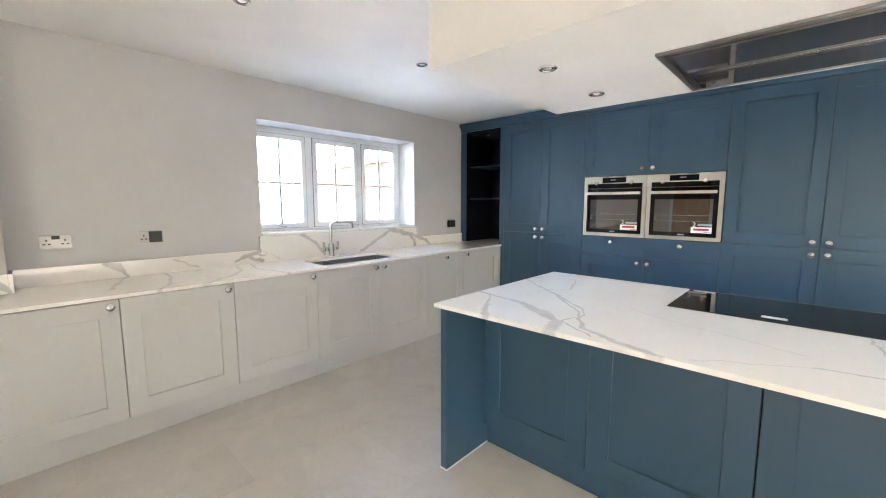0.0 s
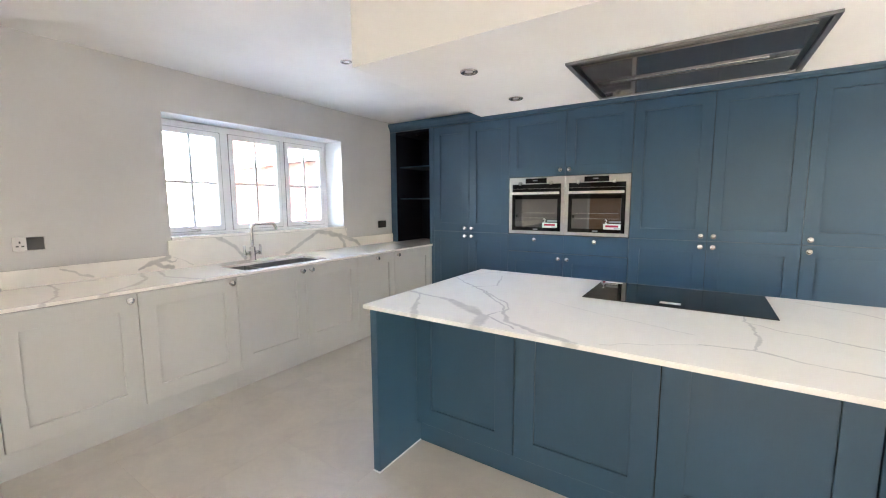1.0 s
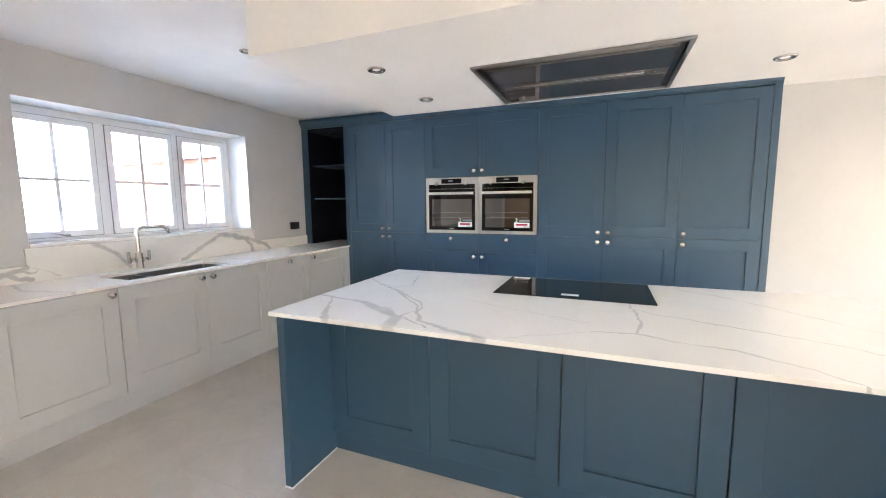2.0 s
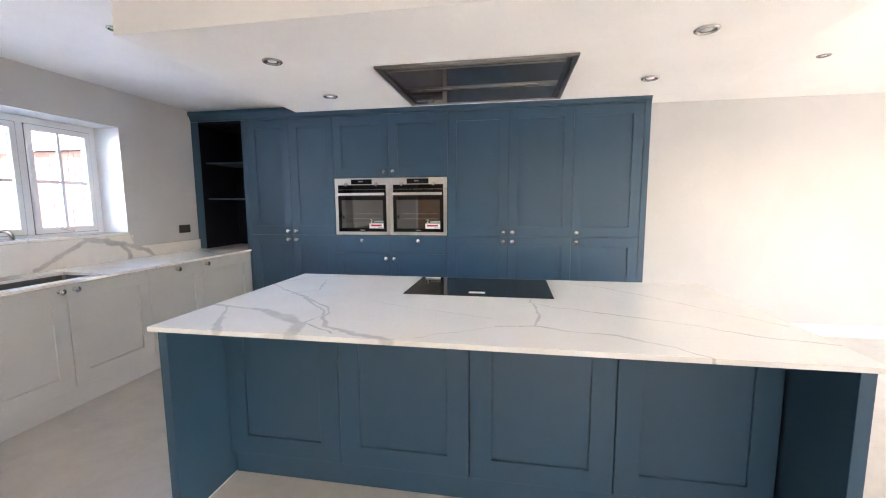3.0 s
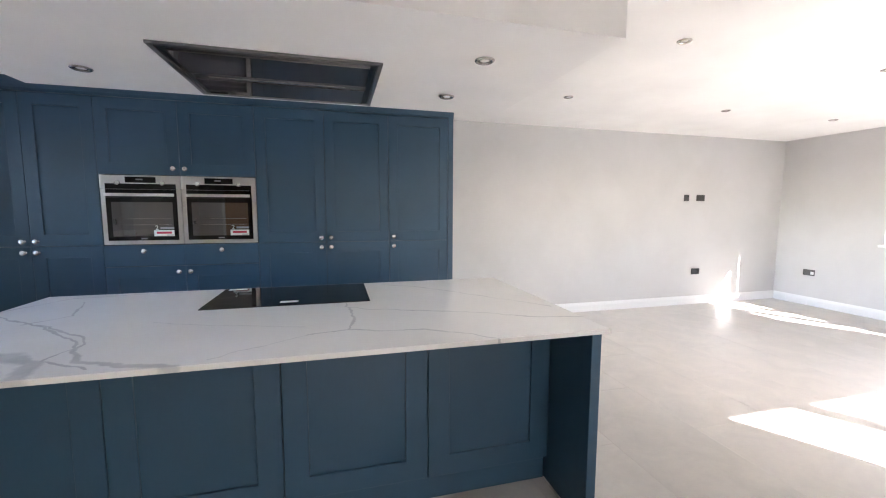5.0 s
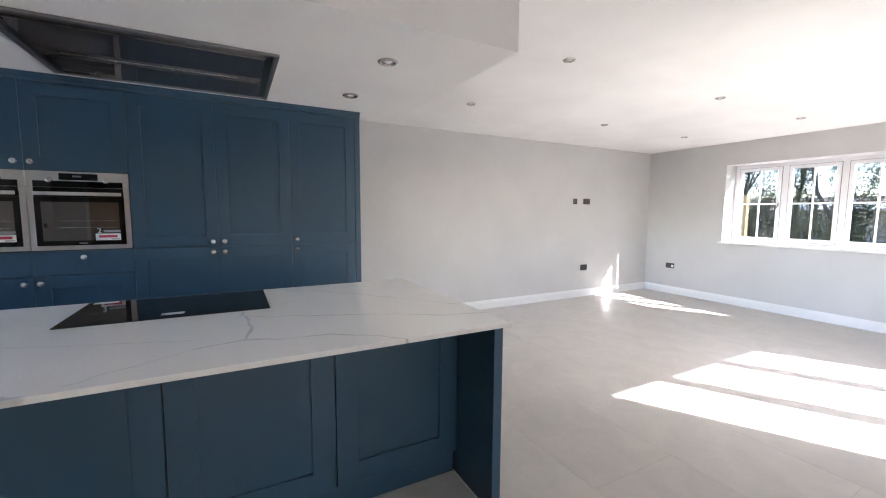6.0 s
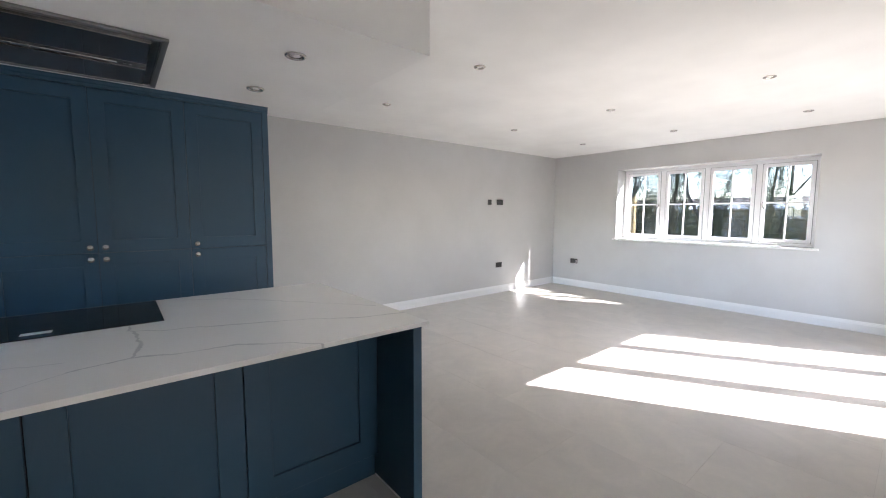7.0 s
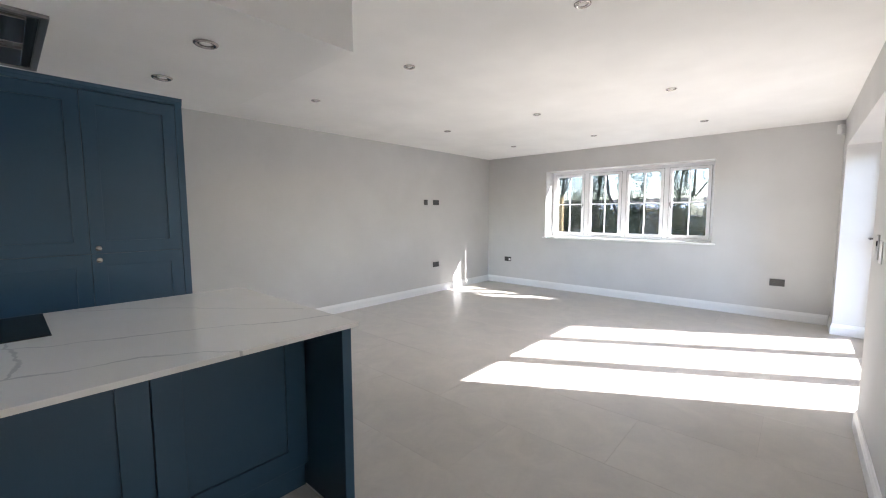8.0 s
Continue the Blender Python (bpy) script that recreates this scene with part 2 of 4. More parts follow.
LAMP_GLASS = mat("lamp lens", (0.80, 0.79, 0.76), 0.12)
CHROME = mat("satin chrome", (0.60, 0.575, 0.55), 0.24, 1.0)


def glazing(name, tint):
    m = bpy.data.materials.new(name)
    m.use_nodes = True
    t = m.node_tree
    t.nodes.clear()
    out, mix = t.nodes.new("ShaderNodeOutputMaterial"), t.nodes.new("ShaderNodeMixShader")
    clear, gloss, fr = t.nodes.new("ShaderNodeBsdfTransparent"), t.nodes.new("ShaderNodeBsdfGlossy"), t.nodes.new("ShaderNodeFresnel")
    gloss.inputs["Roughness"].default_value = 0.0
    clear.inputs["Color"].default_value = (*tint, 1)
    t.links.new(fr.outputs[0], mix.inputs[0])
    t.links.new(clear.outputs[0], mix.inputs[1])
    t.links.new(gloss.outputs[0], mix.inputs[2])
    t.links.new(mix.outputs[0], out.inputs[0])
    return m


GLASS = glazing("coated window glass", (0.34, 0.345, 0.35))
KITCHEN_GLASS = glazing("kitchen window glass", (0.88, 0.885, 0.89))
COATED = glazing("coated door glass", (0.26, 0.265, 0.27))
TINTED = glazing("tinted door glass", (0.37, 0.38, 0.38))
OAK = wood_paint("oak veneer", (0.40, 0.20, 0.075), 0.45)


# ---- mesh helpers ----
def part(name, bm, material, parent=None, label=""):
    """Link a bmesh as one mesh object, under a thing or a part."""
    me = bpy.data.meshes.new(name)
    bmesh.ops.recalc_face_normals(bm, faces=bm.faces[:])
    bm.to_mesh(me)
    bm.free()
    for m in material if isinstance(material, (list, tuple)) else (material,):
        me.materials.append(m)
    ob = new(name, me)
    if parent:
        ob.parent = parent
    if label:
        ob["label"] = label
    return ob


def block(*boxes, bevel=0.0):
    """A bmesh of boxes (x0, x1, y0, y1, z0, z1) with softened edges."""
    bm = bmesh.new()
    for x0, x1, y0, y1, z0, z1 in boxes:
        r = bmesh.ops.create_cube(bm, size=1.0)
        bmesh.ops.transform(bm, matrix=Matrix.Translation(((x0 + x1) / 2, (y0 + y1) / 2, (z0 + z1) / 2)) @ Matrix.Diagonal((x1 - x0, y1 - y0, z1 - z0, 1)), verts=r["verts"])
    if bevel:
        bmesh.ops.bevel(bm, geom=bm.edges[:], offset=bevel, segments=2, affect="EDGES", profile=0.6)
    return bm


def lathe(profile, steps=28):
    """A turned bmesh about z from (radius, z) pairs."""
    bm = bmesh.new()
    rings = []
    for r, z in profile:
        rings.append([bm.verts.new((r * math.cos(a), r * math.sin(a), z)) for a in (2 * math.pi * i / steps for i in range(steps))])
    for a, b in zip(rings, rings[1:]):
        for i in range(steps):
            bm.faces.new((a[i], a[(i + 1) % steps], b[(i + 1) % steps], b[i]))
    bm.faces.new(rings[0][::-1])
    bm.faces.new(rings[-1])
    for f in bm.faces:
        f.smooth = len(f.verts) == 4
    return bm


def turned(bm, m):
    bmesh.ops.transform(bm, matrix=m, verts=bm.verts[:])
    return bm


def tube(points, radius, steps=14):
    """A round bar swept along points."""
    bm = bmesh.new()
    pts = [Vector(p) for p in points]
    rings, side = [], None
    for i, p in enumerate(pts):
        d = (pts[min(i + 1, len(pts) - 1)] - pts[max(i - 1, 0)]).normalized()
        if side is None:
            side = d.orthogonal().normalized()
        side = (side - d * side.dot(d)).normalized()
        up = d.cross(side)
        rings.append([bm.verts.new(p + radius * (math.cos(a) * side + math.sin(a) * up)) for a in (2 * math.pi * k / steps for k in range(steps))])
    for a, b in zip(rings, rings[1:]):
        for k in range(steps):
            bm.faces.new((a[k], a[(k + 1) % steps], b[(k + 1) % steps], b[k])).smooth = True
    bm.faces.new(rings[0][::-1])
    bm.faces.new(rings[-1])
    return bm


def empty(name, m=Matrix(), **tags):
    ob = new(name)
    ob.empty_display_size = 0.1
    ob.matrix_world = m
    return tagged(ob, **tags)


def frame_bm(x0, x1, z0, z1, w, y0, y1, bevel=0.002):
    """A rectangular frame in the xz plane, bars of width w, between depths y0 and y1."""
    bm = bmesh.new()
    loops = []
    for y in (y0, y1):
        o = [bm.verts.new(v) for v in ((x0, y, z0), (x1, y, z0), (x1, y, z1), (x0, y, z1))]
        i = [bm.verts.new(v) for v in ((x0 + w, y, z0 + w), (x1 - w, y, z0 + w), (x1 - w, y, z1 - w), (x0 + w, y, z1 - w))]
        loops.append((o, i))
    (o0, i0), (o1, i1) = loops
    for k in range(4):
        j = (k + 1) % 4
        bm.faces.new((o0[k], o0[j], i0[j], i0[k]))
        bm.faces.new((o1[k], o1[j], i1[j], i1[k]))
        bm.faces.new((o0[k], o0[j], o1[j], o1[k]))
        bm.faces.new((i0[k], i0[j], i1[j], i1[k]))
    if bevel:
        bmesh.ops.recalc_face_normals(bm, faces=bm.faces[:])
        bmesh.ops.bevel(bm, geom=[e for e in bm.edges if e.calc_face_angle(0) > 0.5], offset=bevel, segments=2, affect="EDGES")
    return bm


def shaker_bm(w, h, stile=0.09, rail=0.095, thick=0.021, sunk=0.012, top_rail=None):
    """A shaker front, its face at y 0 looking to -y, from x 0 to w and z 0 to h."""
    bm = bmesh.new()
    c = 0.0016
    top_rail = top_rail or rail

    def ring(dx, dz0, dz1, y):
        return [bm.verts.new(v) for v in ((dx, y, dz0), (w - dx, y, dz0), (w - dx, y, h - dz1), (dx, y, h - dz1))]
    rings = [ring(0, 0, 0, thick), ring(0, 0, 0, c), ring(c, c, c, 0), ring(stile, rail, top_rail, 0),
             ring(stile + c, rail + c, top_rail + c, c), ring(stile + c, rail + c, top_rail + c, sunk)]
    for a, b in zip(rings, rings[1:]):
        for k in range(4):
            bm.faces.new((a[k], a[(k + 1) % 4], b[(k + 1) % 4], b[k]))
    bm.faces.new(rings[-1])
    bm.faces.new(rings[0][::-1])
    return bm


def knob_bm():
    """A turned knob that stands out to -y."""
    prof = [(0.014, 0.0), (0.014, 0.003), (0.0075, 0.005), (0.0075, 0.019), (0.0195, 0.024), (0.0215, 0.029), (0.0195, 0.034), (0.013, 0.0365), (0.0, 0.037)]
    return turned(lathe(prof, 24), pose(0, 0, 0, 90))


KNOB_MESH = None


def knob(parent, x, z, label=""):
    global KNOB_MESH
    if KNOB_MESH is None:
        ob = part("knob", knob_bm(), KNOB_METAL)
        KNOB_MESH = ob.data
    else:
        ob = new("knob", KNOB_MESH)
    ob.parent = parent
    ob.matrix_local = pose(x, 0, z)
    ob["label"] = label or "round brushed nickel knob"
    return ob


def shaker_door(parent, x, z, w, h, material, knobs=(), gap=0.0014, y=0.0, name="door", **kw):
    ob = part(name, shaker_bm(w - 2 * gap, h - 2 * gap, **kw), material, parent)
    ob.matrix_local = pose(x + gap, y, z + gap)
    for kx, kz in knobs:
        knob(ob, kx - x - gap, kz - z - gap)
    return ob


# ---- structure ----
def slab(name, box, material, bevel=0.0, parent=None):
    return tagged(part(name, block(box, bevel=bevel), material, parent), kind="structure")


def wall_with_hole(name, axis, at, thick, a0, a1, z0, z1, holes, material):
    """A wall in the plane axis=at, thickening by thick, from a0 to a1 along the other axis, with openings (a0, a1, z0, z1)."""
    cuts = sorted({a0, a1, *[h[0] for h in holes], *[h[1] for h in holes]})
    boxes = []
    for p, q in zip(cuts, cuts[1:]):
        hole = [h for h in holes if h[0] <= p and q <= h[1]]
        spans = [(z0, hole[0][2]), (hole[0][3], z1)] if hole else [(z0, z1)]
        for s, e in spans:
            if e - s > 1e-4:
                lo, hi = sorted((at, at + thick))
                boxes.append((lo, hi, p, q, s, e) if axis == "x" else (p, q, lo, hi, s, e))
    bm = block(*boxes)
    bmesh.ops.remove_doubles(bm, verts=bm.verts[:], dist=1e-5)
    return tagged(part(name, bm, material), kind="structure")


WIN1 = (1.31, 3.09, 1.12, 2.085)
WIN2 = (0.78, 3.29, 0.925, 2.09)
wall_west = wall_with_hole("wall_west", "x", XL, -0.34, YK - 0.3, YB + 0.3, 0, ZC + 0.2, [WIN1], WALL)
wall_east = wall_with_hole("wall_east", "x", XE, 0.36, YS - 0.9, YB + 0.3, 0, ZC + 0.2, [WIN2], WALL)
wall_north = slab("wall_north", (XL, XE, YB, YB + 0.3, 0, ZC + 0.2), WALL)
wall_south = wall_with_hole("wall_south", "y", YS, -0.42, XK, XE, 0, ZC + 0.2, [(DOOR_X0, DOOR_X1, 0, DOOR_Z)], WALL)
wall_kitchen_side = slab("wall_kitchen_side", (XK, XK + 0.3, YK - 0.3, YS - 0.42, 0, ZC + 0.2), WALL)
# the opening is assumed: it lets added light into the kitchen from behind
wall_kitchen_back = wall_with_hole("wall_kitchen_back", "y", YK, -0.3, XL, XK, 0, ZC + 0.2, [(1.20, 2.20, 0, DOOR_Z)], WALL)
# assumed storey, never in view: a solid block that keeps sun off the garage
slab("wall_assumed_storey", (XL - 0.34, XK + 0.3, YK - 0.3, YB + 0.3, ZC + 0.21, 6.0), WALL)
wall_column = slab("wall_column", (XL, -2.90, -1.2, -0.17, 0, ZC), WALL)
ceiling = tagged(part("ceiling", block((XL - 0.3, XK + 0.3, YK - 0.3, YS - 0.42, ZC, ZC + 0.15), (XL - 0.3, XE + 0.3, YS - 0.42, YB + 0.3, ZC, ZC + 0.15)), CEIL), kind="structure")
bulkhead = slab("ceiling_bulkhead", (-0.993, 1.575, 1.261, 2.519, BOX, ZC), CEIL)


# skirting boards
SKIRT = [(0.0, 0.0), (0.016, 0.0), (0.016, 0.085), (0.013, 0.090), (0.013, 0.098), (0.008, 0.108), (0.006, 0.120), (0.0, 0.122)]


def baseboard(p, q, side):
    """A skirting board from p to q (x, y) on the wall, standing out to side (a unit vector)."""
    bm = bmesh.new()
    ends = []
    for x, y in (p, q):
        ends.append([bm.verts.new((x + side[0] * d, y + side[1] * d, z)) for d, z in SKIRT])
    k = len(SKIRT)
    for i in range(k):
        bm.faces.new((ends[0][i], ends[0][(i + 1) % k], ends[1][(i + 1) % k], ends[1][i]))
    bm.faces.new(ends[0])
    bm.faces.new(ends[1][::-1])
    return tagged(part("baseboard", bm, GLOSS_WHITE), kind="structure")


baseboard((1.695, YB), (XE, YB), (0, -1))
baseboard((XE, YS + 0.016), (XE, YB - 0.016), (-1, 0))
baseboard((DOOR_X1 - 0.016, YS), (XE - 0.016, YS), (0, 1))
baseboard((DOOR_X1, YS - 0.27), (DOOR_X1, YS), (-1, 0))
baseboard((XK, YS), (DOOR_X0 + 0.016, YS), (0, 1))
baseboard((DOOR_X0, YS - 0.27), (DOOR_X0, YS), (1, 0))


# ---- windows and glazed doors ----
def pane(parent, x0, x1, z0, z1, y, glass=None):
    ob = part("pane", block((x0, x1, y - 0.003, y + 0.003, z0, z1)), glass or GLASS, parent, "clear glass pane")
    ob.visible_shadow = False
    return ob


def stay(parent, x, z, flip=1):
    """A curled monkey-tail handle lying on the casement's bottom rail."""
    part("handle", block((x - 0.014, x + 0.014, -0.022, 0.0, z - 0.008, z + 0.008), bevel=0.003), NICKEL, parent, "curled pewter casement handle")
    pts = [(x + flip * (-0.11 * s), -0.026 - 0.012 * math.sin(3 * s), z + 0.030 * s * s) for s in [i / 10 for i in range(11)]]
    return part("handle", tube(pts, 0.0052, 8), NICKEL, parent, "curled pewter casement handle")


def upright_handle(parent, x, z, flip=1):
    part("handle", block((x - 0.010, x + 0.010, -0.014, 0.0, z - 0.035, z + 0.02), bevel=0.003), GREY_METAL, parent, "curled pewter casement handle")
    pts = [(x + flip * 0.045 * s * s, -0.02 - 0.02 * math.sin(2.6 * s), z - 0.10 * s) for s in [i / 10 for i in range(11)]]
    return part("handle", tube(pts, 0.0058, 8), GREY_METAL, parent, "curled pewter casement handle")


def window(name, m, width, height, casements, label, glass, h, foot=0.05):
    """A multi-casement window; local x along it, z up, its room side at -y."""
    win = tagged(empty(name, m), label=label, category="window", kind="structure")
    bars = [(0, width, -0.0, 0.07, 0, foot), (0, width, 0.0, 0.07, height - 0.055, height)]
    edges = [0.0] + [v for c in casements for v in c] + [width]
    for a, b in zip(edges[::2], edges[1::2]):
        bars.append((a, b, 0.0, 0.07, foot, height - 0.055))
    part("window_frame", block(*bars, bevel=0.004), UPVC, win)
    for a, b in casements:
        z0, z1, f = foot + 0.002, height - 0.057, 0.044
        sash = part("casement", frame_bm(a + 0.004, b - 0.004, z0, z1, f, -0.014, 0.034, 0.005), UPVC, win)
        inner = (a + f + 0.004, b - f - 0.004, z0 + f, z1 - f)
        mid_x, mid_z = (a + b) / 2, (z0 + z1) / 2 + (0.005 if foot > 0.04 else -0.012)
        part("glazing_bar", block((mid_x - h, mid_x + h, 0.003, 0.023, inner[2], inner[3]), bevel=0.004), UPVC, sash)
        part("glazing_bar", block((inner[0], inner[1], 0.004, 0.022, mid_z - h, mid_z + h), bevel=0.004), UPVC, sash)
        for p, q in ((inner[0], mid_x - h), (mid_x + h, inner[1])):
            for s, e in ((inner[2], mid_z - h), (mid_z + h, inner[3])):
                pane(sash, p, q, s, e, 0.013, glass)
        part("seal", frame_bm(a - 0.003, b + 0.003, z0 - 0.004, z1 + 0.004, 0.008, -0.0015, 0.01, 0), SEAL_GREY, sash, "dark rubber weather seal")
        gasket = frame_bm(inner[0] - 0.001, inner[1] + 0.001, inner[2] - 0.001, inner[3] + 0.001, 0.004, 0.008, 0.018, 0)
        part("gasket", gasket, SEAL_GREY, sash, "dark rubber glazing seal")
    return win


w1 = window("window_1", pose(XL - 0.27, WIN1[0], WIN1[2], 0, 0, 90), WIN1[1] - WIN1[0], WIN1[3] - WIN1[2],
            [(0.055, 0.568), (0.642, 1.178), (1.232, 1.725)], "white three-casement window with glazing bars over the sink", KITCHEN_GLASS, 0.013, 0.03)
stay(w1, 0.33, 0.042), stay(w1, 1.50, 0.042)
part("window_sill", block((-0.0, 1.78, -0.285, 0.0, -0.012, 0.012), bevel=0.003), QUARTZ, w1, "white quartz window sill")
# added white sheets: sky light on the reveals is put into their colour
for x0, x1 in ((0.0, 0.003), (1.777, 1.78)):
    part("reveal_brightener", block((x0, x1, -0.268, -0.001, 0.013, 0.962)), GLOSS_WHITE, w1, "thin white sheet brightening the reveal")
w2 = window("window_2", pose(XE + 0.27, WIN2[1], WIN2[2], 0, 0, -90), WIN2[1] - WIN2[0], WIN2[3] - WIN2[2],
            [(0.058, 0.590), (0.668, 1.210), (1.282, 1.832), (1.902, 2.445)], "white four-casement window looking on trees", GLASS, 0.010)
upright_handle(w2, 0.572, 0.58, -1), upright_handle(w2, 1.924, 0.58, 1)
part("window_sill", block((-0.05, 2.56, -0.300, -0.0005, -0.016, 0.012), bevel=0.006), BOARD_WHITE, w2, "glossy white window board")
for x0, x1 in ((0.10, 0.48), (1.95, 2.38)):
    part("trickle_vent", block((x0, x1, -0.012, 0.0, 1.122, 1.140), bevel=0.003), UPVC, w2, "slim white trickle vent")
part("trickle_vent", block((0.10, 0.48, -0.012, 0.0, 0.922, 0.938), bevel=0.003), UPVC, w1, "slim white trickle vent")

def glazed_doors(name, m, x0, x1, top, leaves, label, glass):
    """Folding glazed doors; local x along them, the room at +y. Leaves are (x0, x1, left stile, right stile)."""
    doors = tagged(empty(name, m), label=label, category="door", kind="structure")
    part("door_frame", block((x0, leaves[0][0] - 0.002, -0.07, 0, 0.0, top), (leaves[-1][1] + 0.002, x1, -0.07, 0, 0.0, top),
                             (leaves[0][0] - 0.002, leaves[-1][1] + 0.002, -0.07, 0, top - 0.045, top),
                             (leaves[0][0] - 0.002, leaves[-1][1] + 0.002, -0.07, 0, 0, 0.025), bevel=0.003), UPVC, doors)
    for a, b, sl, sr in leaves:
        leaf = part("door_leaf", block((a, a + sl, -0.06, -0.005, 0.03, top - 0.05), (b - sr, b, -0.06, -0.005, 0.03, top - 0.05),
                                       (a + sl, b - sr, -0.06, -0.005, top - 0.095, top - 0.05), (a + sl, b - sr, -0.06, -0.005, 0.03, 0.12), bevel=0.003), UPVC, doors)
        pane(leaf, a + sl, b - sr, 0.12, top - 0.095, -0.03, glass)
    return doors


YD = YS - 0.29
door_1 = glazed_doors("door_1", pose(0, YD, 0), DOOR_X0, DOOR_X1, DOOR_Z,
                      ((4.44, 5.219, 0.09, 0.100), (5.221, 6.031, 0.050, 0.092), (6.033, 6.672, 0.050, 0.010)), "white glazed folding doors letting the sun in", COATED)
part("handle", block((6.645, 6.662, 0.0, 0.022, 0.98, 1.12), (6.645, 6.660, 0.020, 0.062, 1.07, 1.09), (6.55, 6.660, 0.062, 0.076, 1.07, 1.09), bevel=0.004), GREY_METAL, door_1, "dark lever handle")
# unseen door, made up to bring daylight in behind the kitchen
glazed_doors("door_3", pose(0, YK - 0.22, 0), 1.20, 2.20, DOOR_Z, ((1.26, 2.14, 0.06, 0.06),),
             "white glazed door, unseen, added to light the kitchen", TINTED)


# ---- white base run ----
ROT_W = 90
WHITE_DOORS = [(-1.57, -0.965, 1), (-0.965, -0.362, 1), (-0.362, 0.242, 1), (0.242, 0.842, 1), (0.842, 1.450, 1), (1.450, 2.054, 1), (2.054, 2.662, 0), (2.662, 3.222, 1), (3.222, 3.905, 0)]
for a, b, right in WHITE_DOORS:
    cab = tagged(empty("base_cabinet", pose(WHITE_X, a, 0, 0, 0, ROT_W)), label="pale grey shaker base cabinet with one nickel knob",
                 category="cabinet", group="pale base cabinets")
    w = b - a
    if abs(w - 0.605) < 0.02 and 1.4 < a < 2.1:
        part("carcass", block((0.0, w, 0.021, 0.56, 0.15, 0.66), bevel=0.001), CARCASS, cab)
    else:
        part("carcass", block((0.0, w, 0.021, 0.60, 0.15, TOP - 0.022), bevel=0.001), CARCASS, cab)
    kx = w / 2 - 0.007 if 2.6 < a < 2.7 else w - 0.042 if right else 0.050
    shaker_door(cab, 0, 0.152, w, TOP - 0.027 - 0.152, PALE, [(kx, 0.822)], gap=0.002)
plinth = tagged(empty("plinth", pose(WHITE_X - 0.065, -1.58, 0)), label="pale grey plinth boards along the base cabinets", category="plinth")
for y0, y1, back in ((0.0, 3.012, 0.0), (3.0135, 1.58 + FRONT - 0.003, 0.0012)):
    part("board", block((0.0, 0.020 - back, y0, y1, 0.001, 0.149), bevel=0.001), PALE, plinth)
tagged(part("filler_panel", block((WHITE_X - 0.02, WHITE_X, 3.907, FRONT + 0.02, 0.15, TOP - 0.022), bevel=0.001), PALE), label="narrow pale grey corner filler panel", category="panel")

# worktop with the sink cut out
SINK = (-2.86, -2.50, 1.56, 2.36)
WX0, WX1 = XL + 0.001, WHITE_X + 0.02
wt = block((WX0, SINK[0], -1.58, YB - 0.002, TOP - 0.02, TOP), (SINK[1], WX1, -1.58, YB - 0.002, TOP - 0.02, TOP),
           (SINK[0], SINK[1], -1.58, SINK[2], TOP - 0.02, TOP), (SINK[0], SINK[1], SINK[3], YB - 0.002, TOP - 0.02, TOP))
bmesh.ops.remove_doubles(wt, verts=wt.verts[:], dist=1e-5)
tagged(part("worktop", wt, QUARTZ), label="white grey-veined quartz worktop with undermounted sink cutout", category="worktop")
tagged(part("upstand", block((WX0, WX0 + 0.02, -0.168, WIN1[0] - 0.03, TOP, 0.995), bevel=0.0015), SPLASH_QUARTZ), label="low white veined quartz upstand against the wall", category="upstand")
tagged(part("upstand", block((WX0, WX0 + 0.02, 3.115, FRONT - 0.002, TOP, 0.995), bevel=0.0015), SPLASH_QUARTZ), label="low white veined quartz upstand against the wall", category="upstand")
tagged(part("upstand", block((WX0 + 0.17, WX0 + 0.19, -1.2, -0.17, TOP, 0.997), (WX0 + 0.021, WX0 + 0.19, -0.1695, -0.15, TOP, 0.995), bevel=0.0015), SPLASH_QUARTZ), label="quartz upstand wrapped round the wall column", category="upstand")
tagged(part("splashback", block((WX0, WX0 + 0.02, WIN1[0] - 0.03, 3.115, TOP, 1.107), bevel=0.0015), SPLASH_QUARTZ), label="white veined quartz splashback below the window", category="splashback")

sink = tagged(empty("sink", pose(0, 0, 0)), label="undermounted one and a half bowl steel sink", category="sink")


def bowl(x0, x1, y0, y1, depth):
    bm = bmesh.new()
    z1, z0, t = TOP - 0.020, TOP - depth, 0.012
    top = [bm.verts.new(v) for v in ((x0, y0, z1), (x1, y0, z1), (x1, y1, z1), (x0, y1, z1))]
    low = [bm.verts.new(v) for v in ((x0 + t, y0 + t, z0), (x1 - t, y0 + t, z0), (x1 - t, y1 - t, z0), (x0 + t, y1 - t, z0))]
    for k in range(4):
        bm.faces.new((top[k], top[(k + 1) % 4], low[(k + 1) % 4], low[k]))
    bm.faces.new(low)
    bmesh.ops.bevel(bm, geom=[e for e in bm.edges if len(e.link_faces) == 2], offset=0.02, segments=3, affect="EDGES")
    bmesh.ops.solidify(bm, geom=bm.faces[:], thickness=0.0015)
    return bm


part("bowl", bowl(SINK[0], SINK[1], SINK[2], 1.78, 0.17), DARK_STEEL, sink)
part("bowl", bowl(SINK[0], SINK[1], 1.80, SINK[3], 0.20), DARK_STEEL, sink)
part("divider", block((SINK[0], SINK[1], 1.778, 1.802, TOP - 0.05, TOP - 0.022), bevel=0.003), NICKEL, sink)

